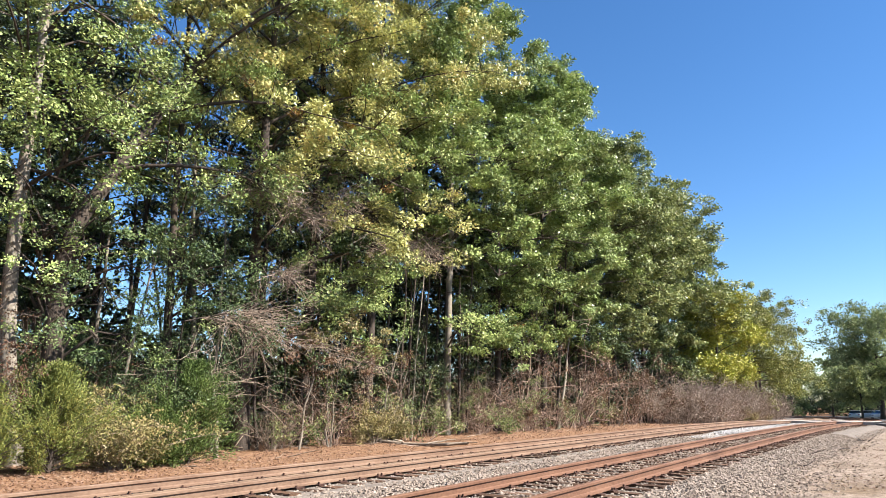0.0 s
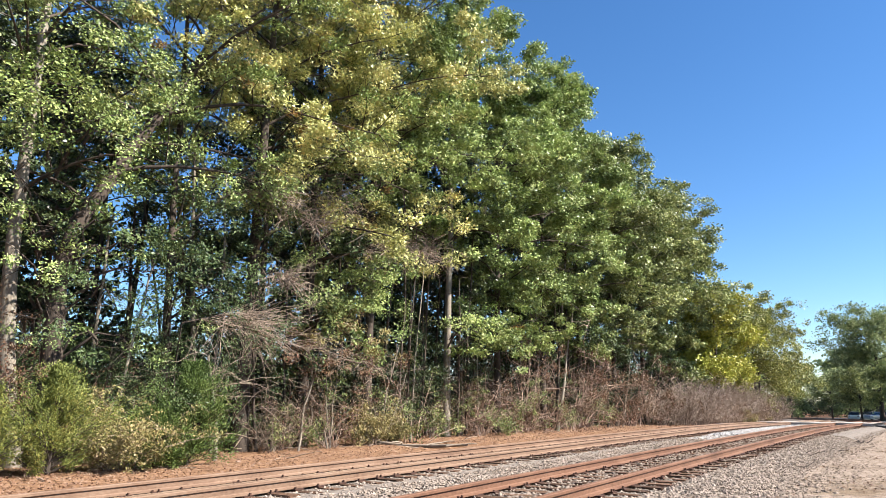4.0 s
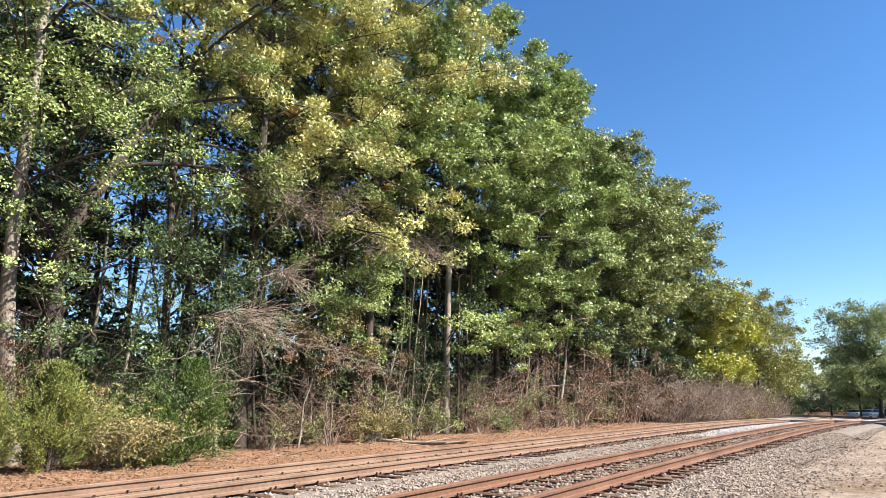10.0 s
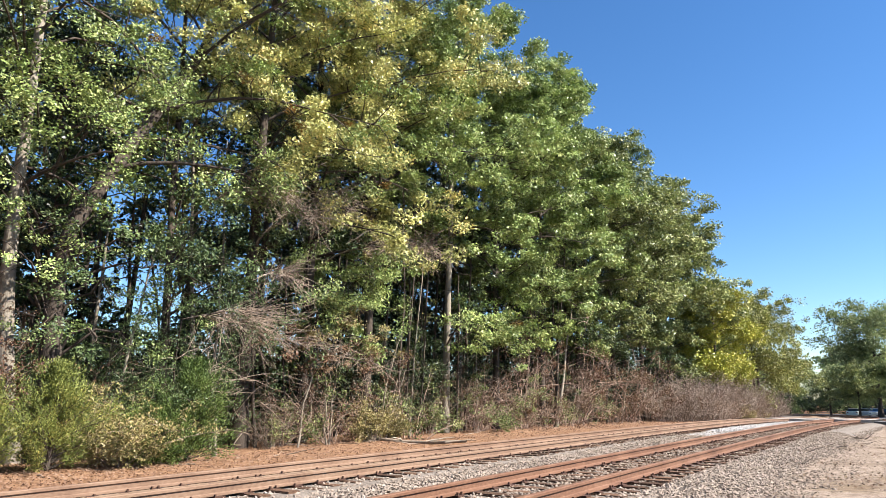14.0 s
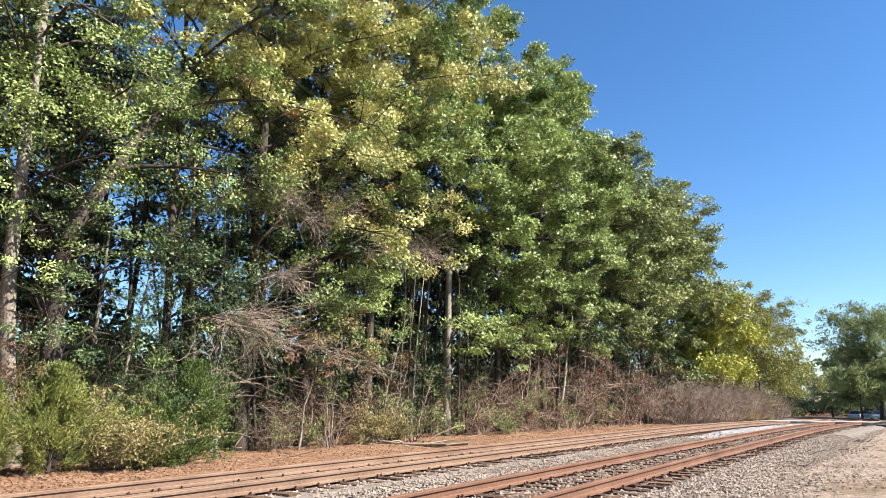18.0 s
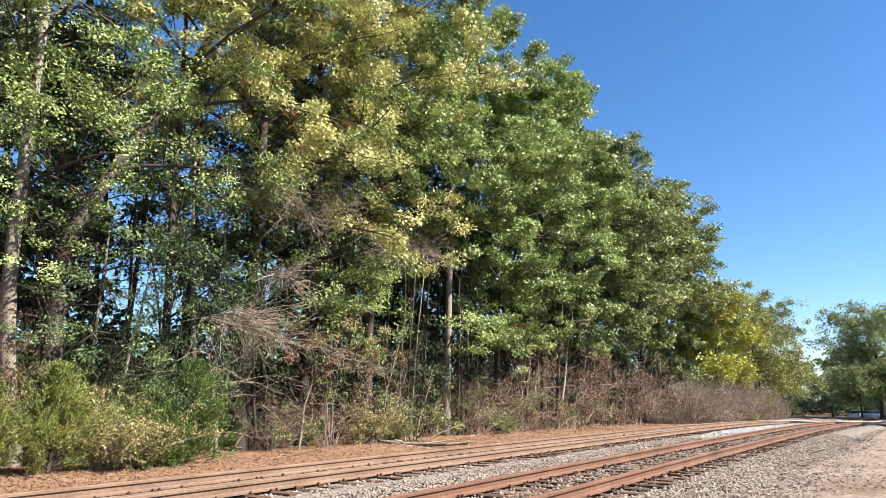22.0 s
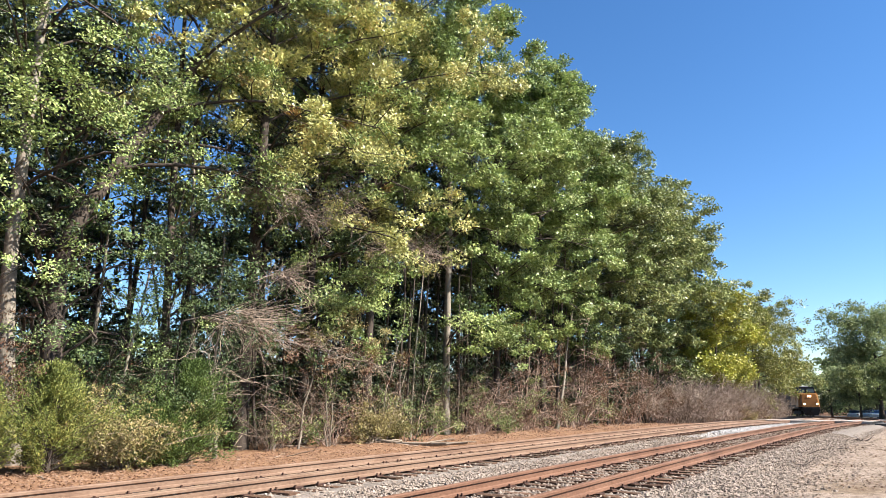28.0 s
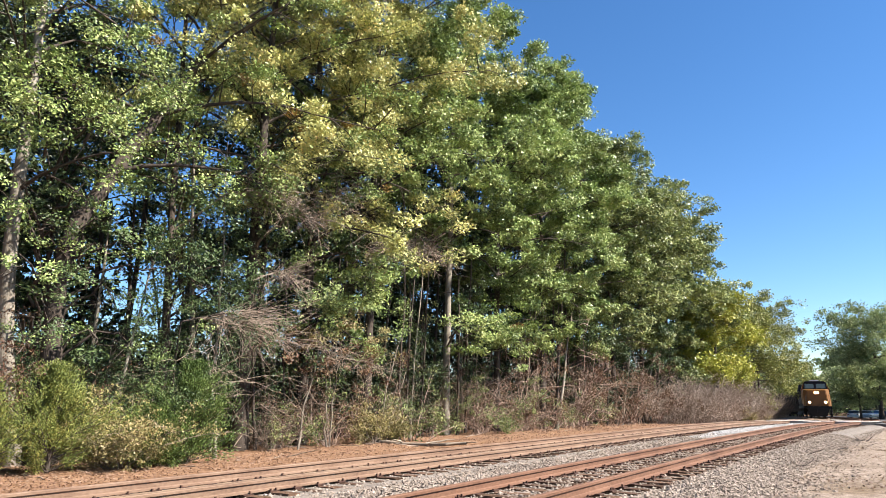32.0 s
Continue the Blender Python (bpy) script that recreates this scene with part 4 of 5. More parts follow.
# ---- shrubs ----
def shrub(seed, height, width, leaf, label, stems=16, per=34, size=0.10, clump=0.3, bare=0.0, wood="twig", name="shrub", twigs=6, thick=0.014):
    """Many stems from one foot, with side twigs and loose leaves."""
    rng = np.random.default_rng(seed)
    root = tagged(new(name), label, "shrub", "shrubs along the wood's edge")
    centres = []
    for i in range(stems):
        w = Wood()
        a = rng.uniform(0, 6.28)
        out = rng.uniform(0.1, 1.0)
        foot = np.array([math.cos(a), math.sin(a), 0]) * rng.uniform(0, 0.25) * width
        way = np.array([math.cos(a) * out * width / height * 1.5, math.sin(a) * out * width / height * 1.5, 1.0])
        st = bent(rng, foot, way, height * rng.uniform(0.45, 1.15), 6, 0.6, 0.17)
        w.tube(st, np.linspace(thick, 0.005, 7), 4)
        for b in range(twigs):
            f = rng.uniform(0.25, 1.0) * 6
            o = np.array([np.interp(f, np.arange(7), st[:, j]) for j in range(3)])
            b2 = a + rng.normal(0, 1.1)
            tw = bent(rng, o, (math.cos(b2), math.sin(b2), rng.uniform(-0.1, 1.0)), height * rng.uniform(0.14, 0.34), 3, 0.3, 0.2)
            w.tube(tw, np.linspace(thick * 0.5, 0.003, 4), 3)
            if rng.uniform() > bare:
                centres += [tw[-1], tw[1]]
        part("stem", w.mesh("stem", M[wood]), root)
    if centres:
        v, f = leaves_at(rng, centres, per, clump, size, 0.8, 0.4)
        part("foliage", mesh_of("foliage", v, f, M[leaf]), root)
    return root


def cedar(seed, height, width, label, leaf="cedar"):
    """A bushy red cedar: upright sprays in tiers, feathery, to the ground."""
    rng = np.random.default_rng(seed)
    root = tagged(new("cedar_bush"), label, "shrub", "cedars by the track")
    w = Wood()
    w.tube([(0, 0, 0), (0.03, 0, height * 0.5), (0, 0.04, height * 0.97)], [0.06, 0.04, 0.01], 7)
    centres, ways = [], []
    for i in range(165):
        q = rng.uniform(0.02, 1.0) ** 1.05
        a = rng.uniform(0, 6.28)
        lump = 0.82 + 0.3 * math.sin(a * 3 + q * 9 + seed)
        reach = width * 0.5 * (1 - q) ** 0.65 * rng.uniform(0.40, 1.3) * lump + 0.08
        way = np.array([math.cos(a), math.sin(a), 0.35 + 0.7 * q])
        b = bent(rng, (0, 0, q * height * 0.93), way, reach * 1.15, 5, -0.3, 0.12)
        w.tube(b, np.linspace(0.014, 0.004, 6), 4)
        for f in np.linspace(2.2, 5.0, 8):
            o = np.array([np.interp(f, np.arange(6), b[:, j]) for j in range(3)])
            centres.append(o)
            ways.append(b[5] - b[3] + np.array([0, 0, 0.10]))
    part("stem", w.mesh("stem", M["bark"]), root)
    per = 27
    c, d = np.repeat(np.array(centres), per, 0), np.repeat(np.array(ways), per, 0)
    k = len(c)
    d /= np.linalg.norm(d, axis=1)[:, None]
    d = d + rng.normal(0, 0.5, (k, 3))
    d /= np.linalg.norm(d, axis=1)[:, None]
    pos = c + rng.normal(0, 0.058, (k, 3)) * np.array([1, 1, 1.5])
    s = rng.uniform(0.03, 0.10, k)[:, None]
    side = np.cross(d, rng.normal(size=(k, 3)))
    side /= np.linalg.norm(side, axis=1)[:, None]
    v = np.stack([pos, pos + d * s * 0.5 + side * s * 0.16, pos + d * s, pos + d * s * 0.5 - side * s * 0.16], 1).reshape(-1, 3)
    part("sprays", mesh_of("sprays", v, np.arange(k * 4).reshape(-1, 4), M[leaf]), root)
    return root


c1 = cedar(21, 2.75, 3.2, "bushy yellow-green cedar beside the track")
stand(c1, -16.4, 8.3, 0, 0.5, scale=0.9)
c2 = cedar(22, 2.75, 2.7, "small pointed green cedar beside the track", "cedar_dark")
stand(c2, -16.1, 11.75, 0, 0.5)
c3 = cedar(23, 2.0, 2.2, "low yellow-green cedar among shrubs")
stand(c3, -16.6, 6.7, 0, 0.5)
c4 = cedar(24, 1.35, 2.0, "low dark green cedar under golden shrubs", "cedar_dark")
stand(c4, -16.1, 10.7, 40)

gold = shrub(31, 2.1, 1.7, "gold", "shrub with golden yellow and pink-brown leaves", 26, 34, 0.068, 0.24)
stand(gold, -16.2, 9.9, 0, 0.6)
g2 = shrub(32, 2.2, 1.0, "fresh", "green-yellow leafy shrub between the cedars", 18, 44, 0.062, 0.26)
stand(g2, -17.9, 11.4, 0, 0.6)
red = shrub(33, 4.6, 1.5, "russet", "russet-leaved shrub at the wood's edge", 12, 46, 0.075, 0.34)
stand(red, -17.6, 6.8, 0, 0.5, scale=0.9)

dry = shrub(41, 3.6, 1.6, "brown", "bare tangled shrub with a few dry brown leaves", 15, 11, 0.085, 0.34, 0.45, "twig", twigs=8, thick=0.02)
dry2 = shrub(42, 3.0, 1.9, "russet", "twiggy shrub with dry reddish leaves", 14, 14, 0.085, 0.34, 0.45, "drywood", twigs=8, thick=0.018)
thicket = shrub(46, 4.5, 3.2, "brown", "tangled brown thicket with withered leaves", 11, 26, 0.10, 0.28, 0.6, "drywood", twigs=8, thick=0.03)
thicket_red = shrub(47, 3.8, 3.2, "russet", "tangled thicket with withered reddish leaves", 9, 30, 0.10, 0.30, 0.5, "drywood", twigs=7, thick=0.03)
thicket_green = shrub(48, 3.4, 2.6, "moss", "tangled shrub with olive green leaves", 9, 40, 0.10, 0.32, 0.3, "drywood", twigs=6, thick=0.024)
low = shrub(43, 1.9, 0.9, "gold", "leafy shrub with green and golden leaves", 14, 28, 0.09, 0.24)
# fills the understorey; its leaves are coloured dark in place of shade
under = shrub(44, 3.4, 2.2, "deep", "understorey shrub with leaf colour darkened for shade", 20, 12, 0.22, 0.42, 0.0, "bark")
stand(dry, -17.8, 16.2, 0, 0.4, scale=0.55)
stand(dry2, -17.7, 18.9, 0, 0.4)
stand(thicket, -18.0, 30.6, 0, 0.4)
stand(thicket_red, -18.9, 32.6, 0, 0.4)
stand(thicket_green, -17.6, 37.8, 0, 0.4)
stand(low, -16.9, 20.6, 0, 0.5)
stand(under, -21.5, 18.5)
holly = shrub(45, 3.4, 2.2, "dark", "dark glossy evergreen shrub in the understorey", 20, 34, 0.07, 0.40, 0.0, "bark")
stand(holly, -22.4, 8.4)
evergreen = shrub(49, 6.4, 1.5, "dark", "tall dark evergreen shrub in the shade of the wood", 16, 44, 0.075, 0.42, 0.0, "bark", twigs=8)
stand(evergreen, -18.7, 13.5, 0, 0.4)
rng = np.random.default_rng(9)


def more(src, places, s0=0.85, s1=1.2, tall=1.0):
    for x, y in places:
        m = pose(x, y, float(lie(x, y)) - 0.06, 0, 0, float(rng.uniform(0, 360)))
        k = float(rng.uniform(s0, s1))
        ob = copy_thing(src, m)
        ob.scale = (k, k, k * tall)


more(dry, [(-18.4, 16.9), (-18.8, 22.4), (-18.6, 26.6)], 0.55, 1.0)
more(dry, [(-17.4, 61.0)], 1.0, 1.3)
more(thicket, [(-17.7, 34.6), (-18.8, 38.8), (-17.6, 42.6), (-18.9, 46.8), (-17.5, 52.0)], 1.0, 1.35, 1.35)
more(thicket_green, [(-17.2, 31.8), (-19.2, 29.4), (-18.0, 44.8), (-17.2, 23.4), (-18.4, 17.2)], 0.6, 1.1)
more(thicket_red, [(-18.6, 36.4), (-17.5, 40.2), (-18.9, 43.8), (-17.6, 48.6), (-17.7, 57.4)], 1.05, 1.4, 1.35)
more(dry2, [(-17.4, 34.4), (-17.4, 29.0)], 0.6, 0.9)
more(dry2, [(-13.6, 70.8), (-13.3, 79.0), (-14.4, 64.6)], 1.1, 1.55)
more(low, [(-17.6, 22.2), (-18.2, 23.4), (-12.9, 74.5), (-12.7, 83.0)], 0.6, 1.0)
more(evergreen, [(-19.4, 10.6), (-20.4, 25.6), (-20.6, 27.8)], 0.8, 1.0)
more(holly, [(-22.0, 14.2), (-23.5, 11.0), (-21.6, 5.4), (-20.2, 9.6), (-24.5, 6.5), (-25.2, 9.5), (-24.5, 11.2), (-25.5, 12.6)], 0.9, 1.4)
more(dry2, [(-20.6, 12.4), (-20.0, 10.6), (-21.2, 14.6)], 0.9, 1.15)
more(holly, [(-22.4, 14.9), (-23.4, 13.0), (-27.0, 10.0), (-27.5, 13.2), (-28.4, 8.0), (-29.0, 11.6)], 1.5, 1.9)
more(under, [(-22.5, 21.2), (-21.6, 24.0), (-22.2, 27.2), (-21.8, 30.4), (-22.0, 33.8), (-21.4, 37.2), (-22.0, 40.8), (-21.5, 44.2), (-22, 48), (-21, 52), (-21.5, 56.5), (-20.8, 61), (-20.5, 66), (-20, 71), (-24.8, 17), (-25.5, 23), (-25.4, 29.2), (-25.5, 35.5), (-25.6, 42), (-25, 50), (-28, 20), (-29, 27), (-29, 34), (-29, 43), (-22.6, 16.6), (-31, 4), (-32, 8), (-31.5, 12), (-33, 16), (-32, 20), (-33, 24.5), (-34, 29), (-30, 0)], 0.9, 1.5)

more(under, [(-14, 194), (-18, 196), (-22, 198), (-26, 200), (-10, 196), (-6, 197)], 1.4, 1.8)

# bare grey-brown brush along the line past the wood
def brush_mesh(seed, height, width, stems=34, twigs=16):
    rng = np.random.default_rng(seed)
    w = Wood()
    for i in range(stems):
        a = rng.uniform(0, 6.28)
        out = rng.uniform(0.1, 1.0)
        foot = np.array([math.cos(a), math.sin(a), 0]) * rng.uniform(0, 0.4) * width
        st = bent(rng, foot, (math.cos(a) * out * width / height, math.sin(a) * out * width / height, 1.0), height * rng.uniform(0.5, 1.1), 6, 0.3, 0.10)
        w.tube(st, np.linspace(0.032, 0.010, 7), 4)
        for b in range(twigs):
            o = np.array([np.interp(rng.uniform(1.0, 6.0), np.arange(7), st[:, j]) for j in range(3)])
            b2 = a + rng.normal(0, 1.1)
            w.tube(bent(rng, o, (math.cos(b2), math.sin(b2), rng.uniform(0.1, 1.4)), height * rng.uniform(0.14, 0.4), 3, 0.1, 0.2), np.linspace(0.016, 0.006, 4), 3)
    return w.mesh("brush", M["brush"])


thickets = [brush_mesh(51 + i, 4.0, 2.6) for i in range(3)]
rng = np.random.default_rng(10)
for i, (x, y) in enumerate([(-15.6, 60.5), (-15.2, 63.5), (-14.8, 66.5), (-14.5, 69.5), (-14.3, 72.5), (-14.0, 75.5), (-13.8, 78.5), (-13.8, 81.5), (-14.0, 85), (-14.6, 88.5), (-16.5, 58.5), (-16.8, 64), (-16.2, 70), (-15.8, 76), (-15.6, 82), (-17.0, 93), (-14.6, 100), (-15.2, 106), (-15.9, 111)]):
    ob = tagged(new("brush", thickets[i % 3]), "dense bare grey-brown brush beside the track", "brush", kind="stuff")
    k = float(rng.uniform(0.8, 1.1))
    ob.matrix_basis = pose(x, y, float(lie(x, y)) - 0.06, 0, 0, float(rng.uniform(0, 360))) @ Matrix.Diagonal((k, k, k, 1))


def dead_top():
    """The fallen dead crown: a fan of grey twigs that sweep out to one side and hang down."""
    rng = np.random.default_rng(61)
    root = tagged(new("dead_branch"), "fallen grey dead treetop with arching bare twigs", "branch")
    w = Wood()
    stem = bent(rng, (-1.2, -0.7, 0.1), (0.22, 0.02, 1.0), 4.1, 6, 0.4, 0.05)
    w.tube(stem, np.linspace(0.035, 0.02, 7), 7)
    bough = np.array([stem[-1], (-0.1, -0.35, 4.2), (0.1, 0.0, 4.3), (0.15, 0.5, 4.15), (0.1, 1.0, 3.9)])
    w.tube(bough, np.linspace(0.022, 0.014, 5), 6)
    part("stem", w.mesh("stem", M["bark"]), root)
    for i in range(84):
        w = Wood()
        f = rng.uniform(0.6, 3.6)
        o = np.array([np.interp(f, np.arange(5), bough[:, j]) for j in range(3)])
        if i < 74:
            way, ln, droop = (rng.uniform(-0.2, 0.5), 1.0, rng.uniform(-0.45, 0.15)), rng.uniform(1.3, 3.2), rng.uniform(-0.3, 0.3)
        else:
            way, ln, droop = (rng.uniform(0.0, 0.6), rng.uniform(-0.5, 0.6), -rng.uniform(0.3, 1.0)), rng.uniform(0.9, 1.9), rng.uniform(0.3, 0.9)
        tw = bent(rng, o, way, ln, 7, droop, 0.13)
        w.tube(tw, np.linspace(0.012, 0.004, 8), 4)
        for b in range(3):
            k = int(rng.integers(1, 6))
            w.tube(bent(rng, tw[k], tw[k + 1] - tw[k] + rng.normal(0, 0.13, 3), rng.uniform(0.4, 1.2), 3, 0.3, 0.1), np.linspace(0.009, 0.004, 4), 3)
        part("twig", w.mesh("twig", M["twig"]), root)
    return stand(root, -16.7, 13.1, 0, 0.3)


def dead_sapling():
    """A dead young tree whose bare branches all reach out level over the shrubs."""
    rng = np.random.default_rng(62)
    root = tagged(new("dead_tree"), "bare dead young tree with long level pale branches", "tree")
    w = Wood()
    stem = bent(rng, (0, 0, 0), (0.02, 0.05, 1.0), 3.1, 6, 0.0, 0.04)
    w.tube(stem, np.linspace(0.075, 0.03, 7), 8)
    part("trunk", w.mesh("trunk", M["pale"]), root)
    for i in range(13):
        w = Wood()
        f = rng.uniform(1.8, 6.0)
        o = np.array([np.interp(f, np.arange(7), stem[:, j]) for j in range(3)])
        br = bent(rng, o, (rng.uniform(-0.3, 0.6), rng.choice((1.0, 1.0, 1.0, -0.6)), rng.uniform(-0.2, 0.8)), rng.uniform(1.0, 3.7), 8, rng.uniform(0.1, 1.0), 0.16)
        w.tube(br, np.linspace(0.014, 0.004, 9), 5)
        for b in range(5):
            k = int(rng.integers(2, 8))
            w.tube(bent(rng, br[k], br[k + 1] - br[k] + rng.normal(0, 0.22, 3), rng.uniform(0.3, 1.0), 4, 0.1, 0.14), np.linspace(0.010, 0.004, 5), 3)
        part("branch", w.mesh("branch", M["twig"]), root)
    return stand(root, -16.8, 13.2, 0, 0.2)


dead_sapling()
dead_top()
for k, (x, y, turn, n) in enumerate([(-18.4, 15.4, 10, 12), (-18.0, 17.8, -20, 12), (-18.2, 33.5, 30, 14), (-17.7, 35.4, 70, 12)]):
    rng = np.random.default_rng(70 + k)
    root = tagged(new("dead_branch"), "dead bare branch lying among the shrubs", "branch", "dead branches")
    w = Wood()
    for i in range(n):
        o = (rng.normal(0, 0.5), rng.normal(0, 0.7), rng.uniform(0.0, 2.2))
        tw = bent(rng, o, (rng.uniform(-0.3, 0.7), rng.uniform(-0.4, 1.0), rng.uniform(-0.1, 0.5)), rng.uniform(1.0, 2.8), 7, 0.4, 0.12)
        w.tube(tw, np.linspace(0.022, 0.005, 8), 5)
        for b in range(3):
            j = int(rng.integers(1, 7))
            t2 = bent(rng, tw[j], tw[min(7, j + 1)] - tw[j] + rng.normal(0, 0.2, 3), rng.uniform(0.3, 0.9), 3, 0.2, 0.14)
            w.tube(t2, np.linspace(0.010, 0.003, 4), 4)
        part("bough", w.mesh("bough", M["twig"]), root)
        w = Wood()
    stand(root, x, y, turn)

# the pale fallen log and sticks by the far track
log = tagged(new("fallen_log"), "pale barkless log lying in leaf litter by the track", "log")
w = Wood()
w.tube(bent(np.random.default_rng(81), (0, 0, 0.09), (0.62, -0.06, 0.0), 4.6, 8, 0.02, 0.05), np.linspace(0.10, 0.05, 9), 9)
part("stem", w.mesh("stem", M["log"]), log)
w = Wood()
for o, wy in (((2.9, -0.1, 0.1), (0.5, 0.7, 0.12)), ((1.6, 0, 0.1), (0.3, -0.8, 0.1)), ((3.9, -0.2, 0.1), (0.8, 0.5, 0.1))):
    w.tube(bent(np.random.default_rng(82), o, wy, 1.1, 4, 0.1, 0.1), np.linspace(0.04, 0.012, 5), 6)
part("branch_stub", w.mesh("branch_stub", M["log"]), log)
stand(log, -17.6, 21.3, -5, sink=0.03)
rng = np.random.default_rng(83)
for k in range(22):
    y = float(rng.uniform(7, 45))
    x = float(rng.uniform(-17.4, -14.6))
    st = tagged(new("stick"), "dry fallen stick on the leaf litter", "stick", "fallen sticks")
    w = Wood()
    ln = float(rng.uniform(0.5, 1.6))
    w.tube(bent(rng, (0, 0, 0.03), (1, rng.normal(0, 0.3), 0.03), ln, 5, 0.03, 0.1), np.linspace(0.018, 0.006, 6), 5)
    part("stem", w.mesh("stem", M["twig"]), st)
    stand(st, x, y, float(rng.uniform(0, 360)), sink=0.01)


for k, (x, y, n) in enumerate([(-2.75, 22.5, 16), (-2.4, 19.0, 10), (-2.2, 27.5, 12), (-1.6, 33.0, 10)]):
    rng = np.random.default_rng(840 + k)
    heap = tagged(new("stick_heap"), "small heap of dark broken sticks on the gravel", "sticks", "stick heaps")
    for i in range(n):
        w = Wood()
        a = rng.uniform(-0.7, 0.7) + 1.2
        w.tube(bent(rng, (rng.normal(0, 0.12), rng.normal(0, 0.45), 0.03 + rng.uniform(0, 0.05)), (math.cos(a), math.sin(a), 0.05), rng.uniform(0.3, 0.9), 4, 0.1, 0.15), np.linspace(0.016, 0.006, 5), 4)
        part("stick", w.mesh("stick", M["bark"]), heap)
    stand(heap, x, y, float(rng.uniform(-20, 20)), sink=0.01)


def litter(name, label, seed, k, x, y, material, big):
    """Loose leaves that lie on the land at the given spots."""
    rng = np.random.default_rng(seed)
    z = lie(x, y) + rng.uniform(0.004, 0.045, k)
    a = rng.uniform(0, 6.28, k)
    s = rng.uniform(0.5, 1.2, k) * big
    tilt = rng.normal(0, 0.35, (k, 2))
    c, sn = np.cos(a) * s, np.sin(a) * s
    p = np.stack([x, y, z], 1)
    e1 = np.stack([c, sn, tilt[:, 0] * s], 1)
    e2 = np.stack([-sn * 0.6, c * 0.6, tilt[:, 1] * s * 0.6], 1)
    v = np.stack([p - e1 * 0.5, p + e2 * 0.5, p + e1 * 0.5, p - e2 * 0.5], 1).reshape(-1, 3)
    tagged(new(name, mesh_of(name, v, np.arange(k * 4).reshape(-1, 4), M[material])), label, "leaves", kind="stuff")


rng = np.random.default_rng(91)
litter("leaf_litter", "fallen tan and orange leaves along the wood's edge", 91, 42000, -19.8 + 8.2 * rng.beta(1.6, 1.3, 42000), 4 + 62 * rng.uniform(0, 1, 42000) ** 1.5, "litter", 0.06)
heaps = rng.uniform(0, 1, (26, 2)) * (3.6, 24) + (-2.6, 7)
spot = heaps[rng.integers(0, 26, 2600)] + rng.normal(0, 1, (2600, 2)) * (0.35, 0.7)
litter("windblown_leaves", "dry brown leaves and bits of bark on the gravel", 92, 2600, spot[:, 0], spot[:, 1], "brown", 0.07)


# ---- the crossing and what lies beyond ----
def slab(name, s0, s1, u0, u1, z, thick, material, label, category, kind="structure", n=30):
    us = np.linspace(u0, u1, n)
    top = [on_line(s, us, z) for s in (s0, s1)]
    v = np.concatenate(top + [t - np.array([0, 0, thick]) for t in top])
    i = np.arange(n - 1)
    q = np.concatenate([np.stack([a + i, a + i + 1, b + i + 1, b + i], 1) for a, b in ((0, n), (n, 3 * n), (2 * n, 0), (3 * n, 2 * n))])
    ob = new(name, mesh_of(name, v, q, material))
    return tagged(ob, label, category, kind=kind)


slab("road", 54, 60, NEAR + 1.5, NEAR + 60, -0.10, 0.6, M["asphalt"], "grey asphalt road that crosses the railway", "road")
slab("road_far_side", 54, 60, FAR - 4.5, FAR - 1.5, -0.16, 0.6, M["asphalt"], "asphalt road past the railway crossing", "road")
for ax in (NEAR, FAR):
    cr = tagged(new("crossing_panels"), "pale concrete level crossing panels between the rails", "crossing", "crossing panels")
    for u0, u1 in ((-0.66, 0.66), (0.86, 1.5), (-1.5, -0.86)):
        for k in range(4):
            ob = slab("panel", 53 + 2 * k, 54.97 + 2 * k, ax + u0, ax + u1, 0.03, 0.2, M["concrete"], "", "", "", 4)
            for key in list(ob.keys()):
                del ob[key]
            ob.parent = cr
slab("crossing_infill", 53, 61, FAR + 1.52, NEAR - 1.52, 0.0, 0.3, M["concrete"], "pale worn paving between the two crossings", "road")
slab("car_park", 112, 190, NEAR + 3.5, NEAR + 70, -0.36, 0.4, M["asphalt"], "shaded asphalt car park under the trees", "car park")
slab("stop_line", 54, 60, NEAR + 3.2, NEAR + 3.7, -0.094, 0.01, M["whiteline"], "worn white stop line on the road", "road marking", n=4)


def parked_car(paint, label):
    root = tagged(new("parked_car"), label, "car", "parked cars")
    side = [(-2.2, 0.35), (-2.25, 0.75), (-2.05, 0.95), (-1.2, 1.0), (0.9, 1.02), (1.9, 0.86), (2.2, 0.68), (2.22, 0.35)]
    part("body", prism("body", side, "x", -0.88, 0.88, M[paint], 0.06), root)
    cab = [(-1.75, 0.98), (-1.15, 1.42), (0.15, 1.45), (1.05, 1.0)]
    part("cabin", prism("cabin", [(a, b) for a, b in cab], "x", -0.74, 0.74, M["glass"], 0.05), root, "dark glass cabin")
    part("roof", box_mesh("roof", (1.36, 1.3, 0.05), M[paint], 0.02, 1.0, (0, -0.5, 1.455)), root)
    for x in (-0.8, 0.8):
        for y in (-1.4, 1.35):
            wheel = part("wheel", disc("wheel", 0.33, 0.22, M["rubber"], "x", 18, 0.03), root, at=Matrix.Translation((x, y, 0.33)))
            part("rim", disc("rim", 0.19, 0.235, M["cargrey"], "x", 12), wheel)
        part("headlight", box_mesh("headlight", (0.3, 0.08, 0.12), M["roofgrey"], 0.02, 1, (x * 0.8, 2.2, 0.68)), root)
        part("tail_light", box_mesh("tail_light", (0.25, 0.06, 0.14), M["carred"], 0.02, 1, (x * 0.85, -2.22, 0.78)), root)
    return root


